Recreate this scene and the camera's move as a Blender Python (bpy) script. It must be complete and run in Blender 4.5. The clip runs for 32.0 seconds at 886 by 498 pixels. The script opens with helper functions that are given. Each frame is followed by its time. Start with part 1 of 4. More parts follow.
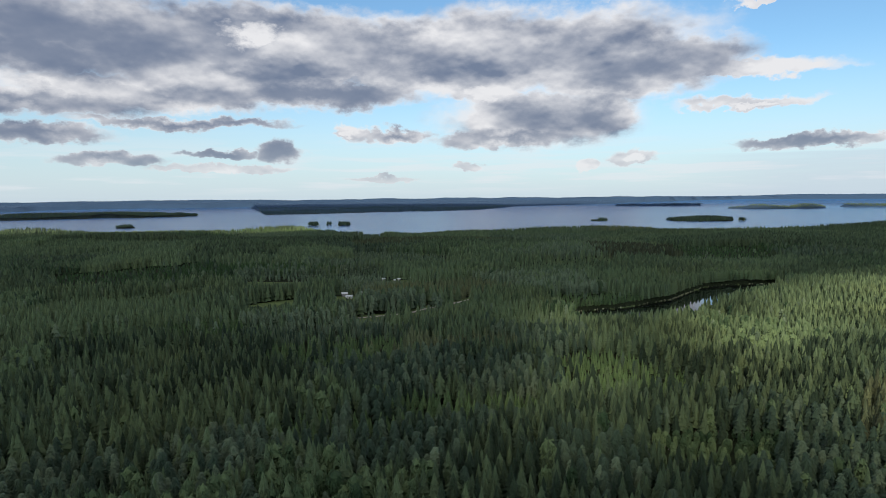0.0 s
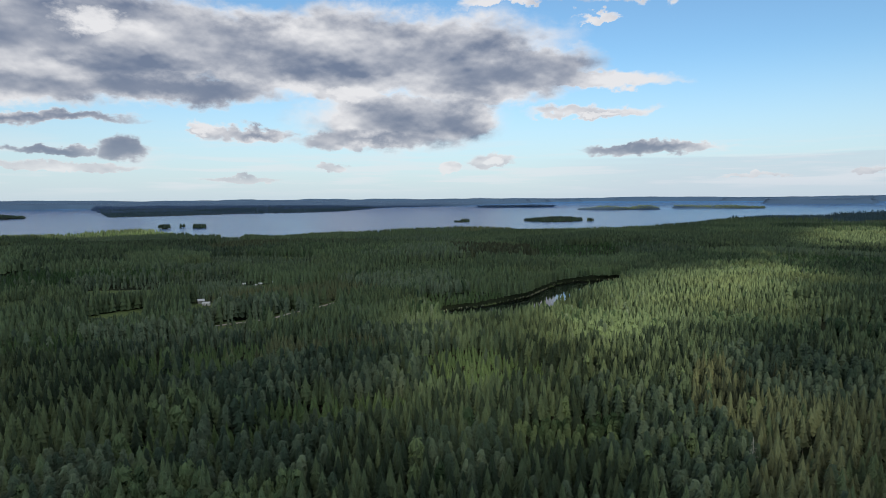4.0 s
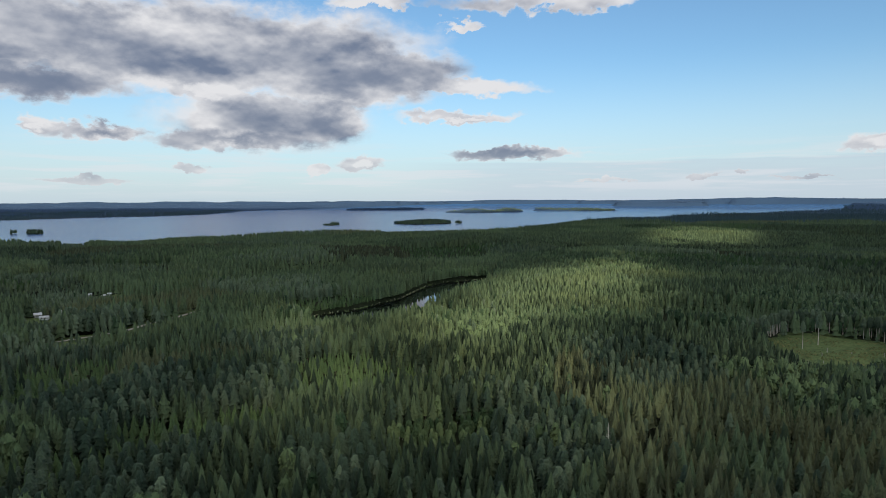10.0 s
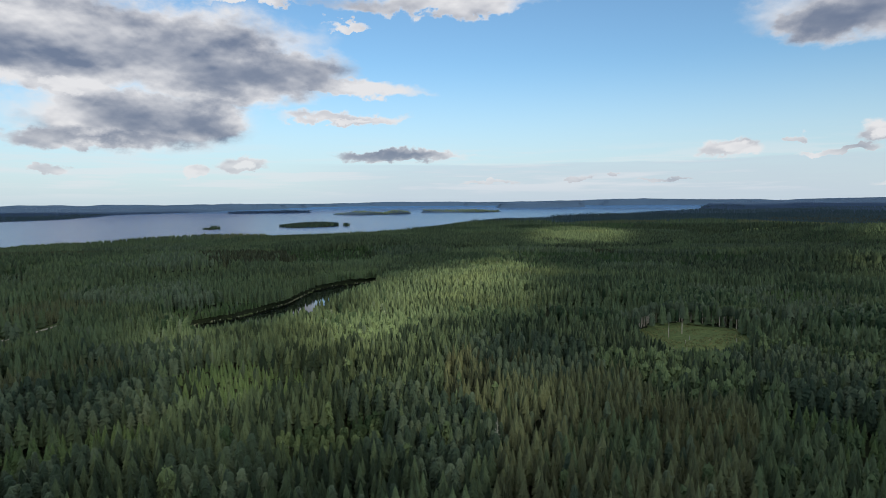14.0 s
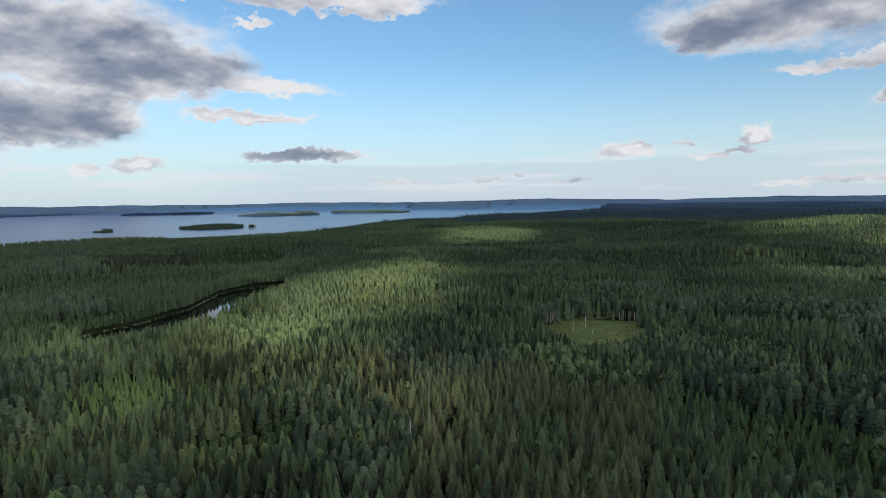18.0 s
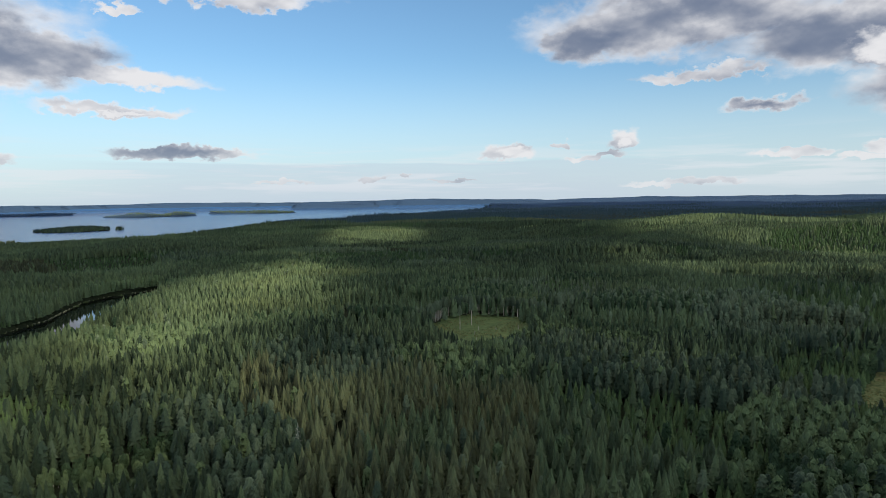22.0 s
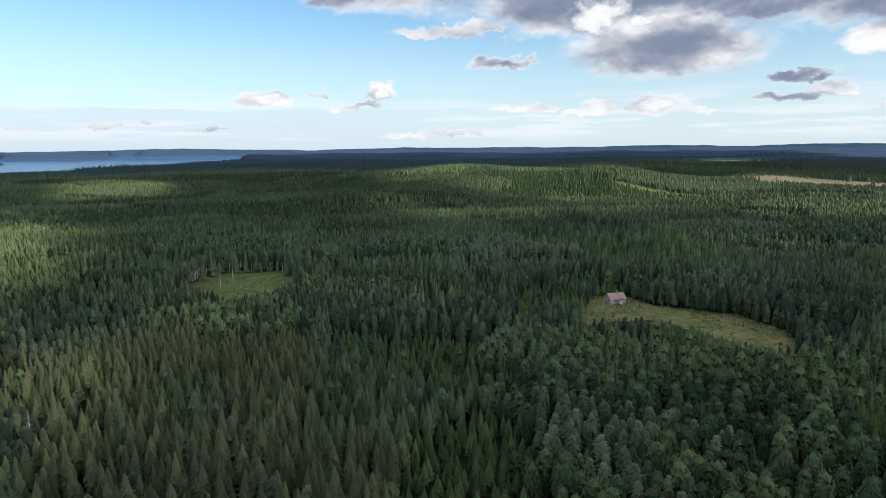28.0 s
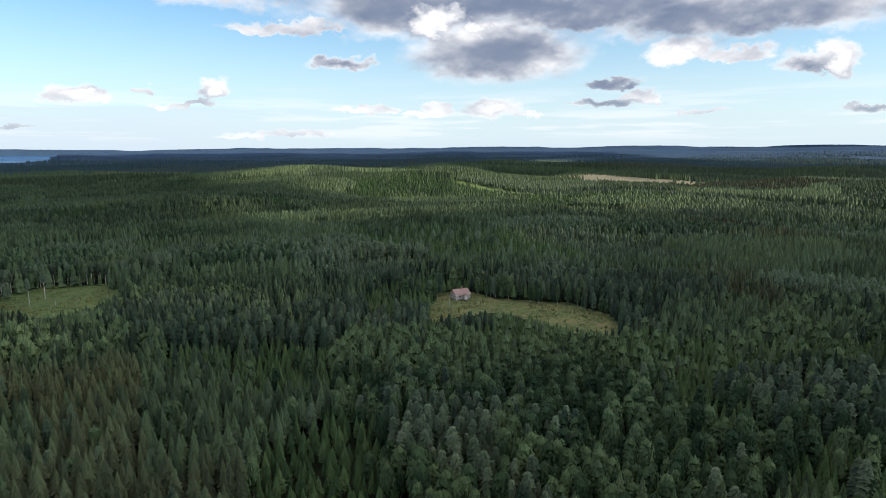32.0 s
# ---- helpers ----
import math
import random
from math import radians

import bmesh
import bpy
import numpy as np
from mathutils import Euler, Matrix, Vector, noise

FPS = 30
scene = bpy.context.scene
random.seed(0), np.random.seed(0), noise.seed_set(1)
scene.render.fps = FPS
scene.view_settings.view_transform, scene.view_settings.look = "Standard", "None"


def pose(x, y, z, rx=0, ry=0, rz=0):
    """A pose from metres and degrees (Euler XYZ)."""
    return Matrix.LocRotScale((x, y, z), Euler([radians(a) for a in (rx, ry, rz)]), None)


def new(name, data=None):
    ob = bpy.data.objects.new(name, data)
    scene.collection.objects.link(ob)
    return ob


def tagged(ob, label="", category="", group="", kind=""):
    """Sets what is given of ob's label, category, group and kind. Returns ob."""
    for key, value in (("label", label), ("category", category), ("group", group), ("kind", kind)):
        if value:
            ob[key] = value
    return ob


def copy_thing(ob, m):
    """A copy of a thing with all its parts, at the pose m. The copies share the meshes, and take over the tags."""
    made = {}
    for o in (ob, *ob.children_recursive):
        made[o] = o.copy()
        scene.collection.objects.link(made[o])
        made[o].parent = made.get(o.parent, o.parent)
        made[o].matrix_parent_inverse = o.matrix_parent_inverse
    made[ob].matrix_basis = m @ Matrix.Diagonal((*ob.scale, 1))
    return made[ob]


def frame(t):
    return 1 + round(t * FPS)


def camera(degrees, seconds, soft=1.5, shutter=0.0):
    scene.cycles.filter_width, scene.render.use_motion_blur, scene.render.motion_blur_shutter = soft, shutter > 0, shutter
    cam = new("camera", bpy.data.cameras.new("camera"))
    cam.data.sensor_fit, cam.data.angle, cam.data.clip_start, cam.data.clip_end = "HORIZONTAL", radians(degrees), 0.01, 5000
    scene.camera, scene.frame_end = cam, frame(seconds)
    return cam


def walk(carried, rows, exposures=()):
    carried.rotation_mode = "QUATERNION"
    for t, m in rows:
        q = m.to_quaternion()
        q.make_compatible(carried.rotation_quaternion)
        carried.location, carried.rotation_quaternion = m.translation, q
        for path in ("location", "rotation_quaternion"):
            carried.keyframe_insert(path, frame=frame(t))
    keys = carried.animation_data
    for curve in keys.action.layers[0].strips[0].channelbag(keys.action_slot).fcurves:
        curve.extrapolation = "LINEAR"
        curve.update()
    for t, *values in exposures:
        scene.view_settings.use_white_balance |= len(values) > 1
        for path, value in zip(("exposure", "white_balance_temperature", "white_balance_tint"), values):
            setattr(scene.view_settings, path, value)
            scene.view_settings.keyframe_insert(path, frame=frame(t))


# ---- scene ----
FOV = 71.1
EYE = 85.0
cam = camera(FOV, 32.0, soft=0.85)
# seconds, turn, pitch, lean: the camera hovers in one place and pans to its right
ROWS = [
    (0.0, -0.00, -4.68, -0.58),
    (0.5, -1.93, -4.68, -0.58),
    (1.0, -4.27, -4.71, -0.57),
    (1.5, -7.43, -4.76, -0.56),
    (2.0, -9.62, -4.74, -0.53),
    (2.5, -10.15, -4.71, -0.50),
    (3.0, -10.76, -4.70, -0.47),
    (3.5, -11.47, -4.68, -0.44),
    (5.5, -16.13, -4.55, -0.39),
    (6.0, -17.39, -4.54, -0.36),
    (6.5, -18.66, -4.52, -0.34),
    (7.0, -19.85, -4.49, -0.32),
    (7.5, -21.05, -4.49, -0.31),
    (8.0, -21.95, -4.48, -0.31),
    (8.5, -22.34, -4.49, -0.31),
    (9.0, -22.73, -4.48, -0.31),
    (9.5, -23.44, -4.48, -0.32),
    (10.0, -24.35, -4.46, -0.34),
    (10.5, -25.55, -4.45, -0.37),
    (11.0, -26.91, -4.42, -0.40),
    (11.5, -28.54, -4.42, -0.43),
    (12.0, -30.13, -4.42, -0.47),
    (12.5, -31.32, -4.39, -0.49),
    (13.0, -32.41, -4.38, -0.52),
    (13.5, -33.51, -4.37, -0.56),
    (14.0, -34.62, -4.35, -0.60),
    (14.5, -35.76, -4.35, -0.65),
    (16.5, -40.78, -4.39, -0.71),
    (17.0, -41.44, -4.39, -0.75),
    (17.5, -41.97, -4.39, -0.78),
    (18.0, -42.89, -4.41, -0.78),
    (18.5, -44.05, -4.43, -0.79),
    (19.0, -45.28, -4.46, -0.80),
    (19.5, -46.56, -4.47, -0.81),
    (20.0, -47.83, -4.49, -0.81),
    (20.5, -49.12, -4.50, -0.81),
    (21.0, -50.47, -4.50, -0.81),
    (21.5, -51.88, -4.53, -0.81),
    (22.0, -53.31, -4.54, -0.79),
    (22.5, -54.71, -4.55, -0.77),
    (23.0, -56.16, -4.57, -0.75),
    (23.5, -57.59, -4.59, -0.73),
    (24.0, -59.26, -4.59, -0.70),
    (24.5, -61.18, -5.11, -0.64),
    (25.0, -63.18, -5.81, -0.59),
    (25.5, -65.20, -5.94, -0.56),
    (26.0, -67.18, -6.14, -0.54),
    (26.5, -69.19, -7.25, -0.52),
    (28.5, -76.80, -9.41, -0.49),
    (29.0, -78.58, -9.41, -0.46),
    (29.5, -80.37, -9.36, -0.43),
    (30.0, -82.16, -9.37, -0.39),
    (30.5, -83.94, -9.33, -0.36),
    (31.0, -85.70, -9.32, -0.33),
    (31.5, -87.49, -9.31, -0.32),
    (32.0, -89.25, -9.28, -0.31),
]
walk(cam, [(t, pose(0, 0, EYE, 90 + p, 0, yaw) @ pose(0, 0, 0, 0, 0, lean)) for t, yaw, p, lean in ROWS],
     exposures=[(0.0, 0.03), (9.0, -0.06), (19.0, 0.0), (24.0, 0.02), (28.5, 0.33), (32.0, 0.38)])

# ---- world, sun ----
SUN_AZ, SUN_EL = 196.0, 27.0      # degrees clockwise from +y, degrees above the horizon
SUN_STRENGTH, SKY_STRENGTH = 5.0, 0.11

# cloud banks: bearing, height, half width, half height (degrees), 1 for a heavy grey bank
SKY_A = [(-29.3, 13.0, 14.3, 3.05, 1), (-32.7, 11.1, 5.8, 1.82, 1), (-14.9, 14.1, 9.9, 2.23, 0.5), (-4.1, 12.6, 15.2, 2.81, 0.55),
         (8.6, 12.8, 13.0, 3.2, 0.5), (0.0, 10.6, 9.0, 1.6, 0.5), (-18.0, 11.2, 12.0, 1.9, 0.55), (16.0, 10.0, 7.0, 1.9, 0.3), (18.3, 11.4, 7.6, 2.4, 0.8), (26.2, 9.8, 5.9, 1.09, 0), (-33.3, 7.6, 8.6, 1.0, 1),
         (-23.3, 8.9, 11.6, 1.35, 0.4), (-11.7, 9.1, 10.1, 1.2, 1), (8.6, 6.8, 8.3, 2.46, 0.5), (14.1, 7.2, 3.5, 1.83, 1),
         (3.5, 9.1, 3.6, 1.47, 0), (6.1, 5.2, 7.0, 0.7, 1), (-8.3, 6.0, 1.3, 0.7, 0), (-4.7, 5.7, 3.6, 0.65, 1)]
SKY_B = [(-27.8, 3.4, 4.4, 0.63, 1), (-19.0, 4.1, 3.5, 0.39, 1), (-13.8, 4.3, 2.2, 0.99, 1), (-19.1, 2.7, 6.2, 0.5, 0),
         (-33.4, 5.3, 5.7, 0.76, 1), (-22.1, 6.5, 7.9, 0.5, 1), (2.5, 2.9, 1.7, 0.56, 0), (13.4, 2.8, 1.1, 0.65, 0),
         (17.0, 3.3, 2.1, 0.88, 0), (-5.3, 1.9, 2.8, 0.45, 0), (26.2, 7.3, 4.8, 0.58, 0), (31.1, 4.0, 5.9, 0.5, 1),
         (25.6, 14.8, 1.6, 0.42, 0), (33.7, 16.5, 8.1, 1.15, 0), (18.1, 16.7, 4.1, 0.72, 0)]
SKY_C = [(59.4, 4.0, 2.6, 0.9, 0), (64.0, 4.9, 0.7, 0.35, 0), (65.7, 13.7, 3.1, 1.75, 1), (49.5, 2.2, 0.5, 0.3, 0),
         (74.4, 14.6, 11.8, 2.4, 1), (87.0, 12.2, 7.6, 2.43, 1), (75.9, 10.1, 4.8, 0.64, 0), (81.2, 7.6, 2.5, 0.54, 1),
         (69.8, 4.6, 1.6, 1.28, 0), (67.3, 3.7, 3.0, 0.35, 0), (82.9, 3.3, 3.0, 0.46, 0), (87.3, 2.8, 1.9, 0.35, 0),
         (39.0, 1.7, 2.2, 0.28, 0), (46.5, 1.9, 1.3, 0.33, 0), (54.0, 1.6, 2.4, 0.25, 0), (74.6, 1.2, 4.5, 0.4, 0)]
SKY_D = [(94.2, 8.2, 6.9, 2.34, 1), (88.7, 10.6, 1.8, 1.2, 0), (92.2, 9.9, 1.6, 0.74, 0), (98.1, 11.8, 18.7, 1.56, 1),
         (114.3, 10.5, 11.0, 1.74, 1), (109.9, 7.6, 2.8, 1.24, 0), (114.6, 7.1, 2.4, 0.69, 0), (121.5, 6.4, 1.4, 1.6, 0),
         (119.3, 6.4, 1.5, 0.83, 1), (105.0, 5.5, 2.3, 0.47, 1), (107.3, 4.2, 1.6, 0.75, 0), (104.1, 3.8, 3.3, 0.33, 1),
         (94.2, 3.3, 3.1, 0.99, 0), (88.9, 3.4, 1.6, 0.74, 0), (97.2, 2.7, 1.5, 0.4, 0), (111.9, 3.1, 2.1, 0.32, 0), (123.3, 2.8, 2.1, 0.33, 1)]


# sunlit heads of cloud
SKY_WHITE = [(88.7, 10.6, 1.9, 1.2), (92.2, 9.9, 1.5, 0.7), (3.2, 9.0, 1.8, 1.1), (121.7, 6.4, 1.1, 1.4), (94.2, 3.4, 2.6, 0.8), (88.9, 3.5, 0.9, 0.7),
             (69.9, 4.8, 1.1, 0.9), (59.6, 4.2, 1.9, 0.7), (17.0, 3.5, 1.4, 0.6), (109.9, 7.6, 2.0, 0.9), (-16.5, 13.8, 2.2, 1.1), (-8.7, 6.1, 0.9, 0.6),
             (27.0, 7.3, 3.0, 0.35), (89.0, 10.2, 1.3, 1.2)]


class Nodes:
    """Short hand for node trees."""

    def __init__(self, tree):
        self.tree = tree

    def add(self, kind, **settings):
        node = self.tree.nodes.new(kind)
        for key, value in settings.items():
            setattr(node, key, value)
        return node

    def wire(self, value, socket):
        if isinstance(value, bpy.types.NodeSocket):
            self.tree.links.new(value, socket)
        else:
            socket.default_value = value

    def math(self, op, a, b=0.0, c=0.0, clamp=False):
        node = self.add("ShaderNodeMath", operation=op, use_clamp=clamp)
        for value, socket in zip((a, b, c), node.inputs):
            self.wire(value, socket)
        return node.outputs[0]

    def vec(self, op, a, b=(0, 0, 0), c=(0, 0, 0)):
        node = self.add("ShaderNodeVectorMath", operation=op)
        for value, socket in zip((a, b, c), node.inputs):
            self.wire(value, socket)
        return node.outputs["Value" if op == "LENGTH" else "Vector"]

    def noise(self, vector, scale, detail=4.0, rough=0.55):
        node = self.add("ShaderNodeTexNoise")
        self.wire(vector, node.inputs["Vector"])
        node.inputs["Scale"].default_value = scale
        node.inputs["Detail"].default_value = detail
        node.inputs["Roughness"].default_value = rough
        return node

    def mix(self, fac, a, b, blend="MIX"):
        node = self.add("ShaderNodeMix", data_type="RGBA", blend_type=blend)
        for value, i in ((fac, 0), (a, 6), (b, 7)):
            self.wire(value, node.inputs[i])
        return node.outputs[2]

    def ramp(self, value, lo, hi, smooth=True):
        node = self.add("ShaderNodeMapRange", interpolation_type="SMOOTHSTEP" if smooth else "LINEAR")
        for v, i in ((value, 0), (lo, 1), (hi, 2)):
            self.wire(v, node.inputs[i])
        return node.outputs[0]


def build_world():
    world = bpy.data.worlds.new("sky")
    scene.world = world
    world.use_nodes = True
    n = Nodes(world.node_tree)
    out = world.node_tree.nodes["Background"]
    sky = n.add("ShaderNodeTexSky", sky_type="NISHITA", sun_disc=False, sun_elevation=radians(SUN_EL), sun_rotation=radians(SUN_AZ))
    sky.altitude, sky.air_density, sky.dust_density, sky.ozone_density = 200, 1.0, 1.2, 1.5
    way = n.add("ShaderNodeTexCoord").outputs["Generated"]
    axes = n.add("ShaderNodeSeparateXYZ")
    n.wire(way, axes.inputs[0])
    x, y, z = axes.outputs
    bearing = n.math("MULTIPLY", n.math("ARCTAN2", x, y), 57.2958)
    height = n.math("MULTIPLY", n.math("ARCSINE", z), 57.2958)
    flat = n.add("ShaderNodeCombineXYZ")
    n.wire(bearing, flat.inputs[0]), n.wire(height, flat.inputs[1])
    spread = n.vec("MULTIPLY", way, (1, 1, 2.0))
    billow = n.noise(spread, 7.0, 6.0, 0.56)
    broad = n.noise(spread, 3.0, 3.0, 0.5)
    curl = n.noise(n.vec("MULTIPLY", way, (1, 1, 1.5)), 40.0, 5.0, 0.58)
    # where the cloud thins out upwards its top is in the light
    mass, over = (n.noise(n.vec("ADD", spread, (0.0, 0.0, dz)), 9.0, 3.5, 0.48).outputs[0] for dz in (0.0, 0.045))
    small, above_small = (n.noise(n.vec("ADD", spread, (0.0, 0.0, dz)), 34.0, 3.0, 0.5).outputs[0] for dz in (0.0, 0.010))
    soft = n_soft(n, height)
    half = (0.5, 0.5, 0.5)
    wisp = n.vec("MULTIPLY", n.vec("SUBTRACT", billow.outputs["Color"], half), (11.0, 4.2, 0))
    drift = n.vec("MULTIPLY", n.vec("SUBTRACT", broad.outputs["Color"], half), (5.0, 1.2, 0))
    fine = n.vec("MULTIPLY", n.vec("SUBTRACT", curl.outputs["Color"], half), (3.0, 2.2, 0))
    moved = n.vec("ADD", flat.outputs[0], n.vec("MULTIPLY", n.vec("ADD", wisp, drift), soft))
    moved = n.vec("ADD", moved, n.vec("MULTIPLY", fine, n.vec("MULTIPLY_ADD", soft, (0.6, 0.6, 0.6), (0.4, 0.4, 0.4))))
    light, heavy = 9.0, 9.0
    for bank in (SKY_A, SKY_B, SKY_C, SKY_D):
        for a, e, w, h, grey in bank:
            off = n.vec("MULTIPLY_ADD", moved, (1 / w, 1 / h, 0), (-a / w, -e / h, 0))
            if grey == 0 and h < 2:
                # heaped clouds have flat bases
                off = n.vec("MAXIMUM", off, n.vec("MULTIPLY", off, (-1.0, -2.0, 0)))
            size = n.vec("LENGTH", off)
            if grey:
                heavy = n.math("MINIMUM", n.math("ADD", size, 0.9 * (1 - grey)) if grey < 1 else size, heavy)
            if grey < 1:
                light = n.math("MINIMUM", size, light)
    white = 9.0
    for a, e, w, h in SKY_WHITE:
        white = n.math("MINIMUM", n.vec("LENGTH", n.vec("MULTIPLY_ADD", moved, (1 / w, 1 / h, 0), (-a / w, -e / h, 0))), white)
    light = n.math("MINIMUM", light, white)
    # outside the view the broken cloud goes on overhead
    above = n.math("MULTIPLY", n.ramp(height, 18.0, 32.0), n.ramp(broad.outputs[0], 0.36, 0.55))
    thick = n.math("MINIMUM", light, heavy)
    cover = n.math("MAXIMUM", n.ramp(thick, n.math("MULTIPLY_ADD", n.ramp(height, 2.0, 9.0), 0.28, 1.12), 0.78), above)
    ragged = n.math("MULTIPLY_ADD", n.math("SUBTRACT", mass, 0.5), 1.7, heavy)
    gloom = n.math("MULTIPLY", n.ramp(ragged, 1.2, 0.1), 0.88)
    lit = n.math("MULTIPLY_ADD", n.math("SUBTRACT", mass, over), 2.0, 0.47)
    lit = n.math("MULTIPLY_ADD", n.math("SUBTRACT", small, above_small), 0.55, lit)
    lit = n.math("MULTIPLY_ADD", n.math("SUBTRACT", curl.outputs[0], 0.5), 0.12, lit, clamp=True)
    lit = n.math("MULTIPLY_ADD", n.ramp(heavy, 0.9, 1.5), 0.32, lit, clamp=True)
    # thin fringes let the light through
    lit = n.math("MULTIPLY_ADD", n.ramp(thick, 0.75, 1.1), 0.22, lit, clamp=True)
    lit = n.math("MULTIPLY", lit, n.math("SUBTRACT", 1.0, gloom), clamp=True)
    lit = n.math("MAXIMUM", lit, n.math("MULTIPLY", n.ramp(white, 1.3, 0.35), n.math("MULTIPLY_ADD", small, 0.5, 0.75)), clamp=True)
    cloud = n.mix(lit, (1.5, 1.85, 2.7, 1), (7.4, 7.35, 7.5, 1))
    haze = n.ramp(height, 13.0, -1.5)
    blue = n.mix(1.0, sky.outputs[0], (0.92, 1.2, 1.32, 1), "MULTIPLY")
    veil = n.mix(n.math("MULTIPLY", haze, 0.8), blue, (5.9, 6.9, 7.8, 1))
    # a thin grey layer low over the far country, with a level top
    streak = n.noise(n.vec("MULTIPLY", way, (1, 1, 14.0)), 5.0, 4.0, 0.55).outputs[0]
    top = n.math("MULTIPLY_ADD", streak, 1.3, height)
    band = n.math("MULTIPLY", n.ramp(top, 4.15, 3.85), n.math("MULTIPLY", n.ramp(bearing, 18.0, 32.0), n.ramp(bearing, 84.0, 62.0)))
    veil = n.mix(n.math("MULTIPLY", band, n.math("MULTIPLY_ADD", streak, 0.9, 0.05)), veil, (4.9, 5.7, 6.7, 1))
    pale = n.math("MULTIPLY", n.ramp(streak, 0.46, 0.62), n.math("MULTIPLY", n.ramp(height, 0.2, 1.4), n.ramp(height, 6.5, 2.0)))
    veil = n.mix(n.math("MULTIPLY", pale, 0.55), veil, (7.0, 7.3, 7.7, 1))
    dim = n.math("MULTIPLY", cover, n.math("SUBTRACT", 0.97, n.math("MULTIPLY", n.ramp(height, 6.0, -1.5), 0.4)))
    n.wire(n.mix(dim, veil, cloud), out.inputs[0])
    out.inputs[1].default_value = SKY_STRENGTH


def n_soft(n, height):
    """Clouds low in the sky are farther off, so their edges are finer."""
    node = n.add("ShaderNodeCombineXYZ")
    k = n.ramp(height, -2.0, 14.0, False)
    k = n.math("MULTIPLY_ADD", k, 0.8, 0.2)
    for i in range(3):
        n.wire(k, node.inputs[i])
    return node.outputs[0]


build_world()
sun = new("sun", bpy.data.lights.new("sun", "SUN"))
sun.data.energy, sun.data.angle, sun.data.color = SUN_STRENGTH, radians(0.53), (1.0, 0.91, 0.72)
TO_SUN = Vector((math.sin(radians(SUN_AZ)) * math.cos(radians(SUN_EL)), math.cos(radians(SUN_AZ)) * math.cos(radians(SUN_EL)), math.sin(radians(SUN_EL))))
sun.rotation_euler = TO_SUN.to_track_quat("Z", "Y").to_euler()


# ---- materials ----
def material(name, rough=0.8, spec=0.2):
    mat = bpy.data.materials.new(name)
    mat.use_nodes = True
    n = Nodes(mat.node_tree)
    bsdf = mat.node_tree.nodes["Principled BSDF"]
    bsdf.inputs["Roughness"].default_value = rough
    bsdf.inputs["Specular IOR Level"].default_value = spec
    return mat, n, bsdf


def foliage(name, dark, pale, odd):
    """Needles or leaves: each tree has its own tone, with finer change within the crown."""
    mat, n, bsdf = material(name, 0.75, 0.15)
    tone = n.add("ShaderNodeAttribute", attribute_name="tone").outputs["Fac"]
    own = n.math("MULTIPLY_ADD", n.add("ShaderNodeObjectInfo").outputs["Random"], 0.9, -0.45)
    place = n.add("ShaderNodeNewGeometry").outputs["Position"]
    fine = n.noise(place, 2.6, 4.0, 0.7).outputs[0]
    broad = n.noise(place, 0.012, 3.0, 0.5).outputs[0]
    value = n.math("ADD", n.math("ADD", tone, own), n.math("MULTIPLY_ADD", fine, 0.5, -0.25), clamp=True)
    base = n.mix(value, dark, pale)
    n.wire(n.mix(n.ramp(broad, 0.45, 0.7), base, odd, "MULTIPLY"), bsdf.inputs["Base Color"])
    return mat


SPRUCE = foliage("spruce_needles", (0.016, 0.028, 0.015, 1), (0.096, 0.134, 0.066, 1), (1.05, 0.98, 0.88, 1))
OLD = foliage("coned_spruce_needles", (0.027, 0.033, 0.017, 1), (0.108, 0.126, 0.062, 1), (1.06, 0.97, 0.9, 1))
PINE = foliage("pine_needles", (0.03, 0.05, 0.031, 1), (0.115, 0.15, 0.09, 1), (1.05, 0.97, 0.9, 1))
BIRCH = foliage("birch_leaves", (0.022, 0.044, 0.02, 1), (0.105, 0.148, 0.068, 1), (1.0, 0.97, 0.9, 1))
YOUNG = foliage("young_needles", (0.028, 0.056, 0.02, 1), (0.085, 0.13, 0.05, 1), (1.0, 0.97, 0.9, 1))
# air haze over the far woods is painted into the needles as blue
HAZED_SPRUCE = foliage("hazed_conifers", (0.034, 0.062, 0.072, 1), (0.066, 0.1, 0.11, 1), (0.95, 0.95, 1.0, 1))
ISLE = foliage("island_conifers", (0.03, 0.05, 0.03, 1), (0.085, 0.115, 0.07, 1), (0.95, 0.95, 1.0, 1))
# painted haze again, bluer still, for woods near the horizon
HAZE_BLUE = foliage("horizon_woods", (0.04, 0.07, 0.13, 1), (0.06, 0.1, 0.175, 1), (1.0, 1.0, 1.0, 1))


def plain(name, a, b, scale, rough=0.85, bump=0.0, spec=0.2):
    mat, n, bsdf = material(name, rough, spec)
    place = n.add("ShaderNodeNewGeometry").outputs["Position"]
    fine, broad = n.noise(place, scale, 5.0, 0.6), n.noise(place, scale * 0.13, 3.0, 0.5)
    mixed = n.math("MULTIPLY_ADD", broad.outputs[0], 0.6, n.math("MULTIPLY", fine.outputs[0], 0.5))
    n.wire(n.mix(n.ramp(mixed, 0.35, 0.75), a, b), bsdf.inputs["Base Color"])
    if bump:
        node = n.add("ShaderNodeBump")
        node.inputs["Strength"].default_value = bump
        n.wire(fine.outputs[0], node.inputs["Height"])
        n.wire(node.outputs[0], bsdf.inputs["Normal"])
    return mat


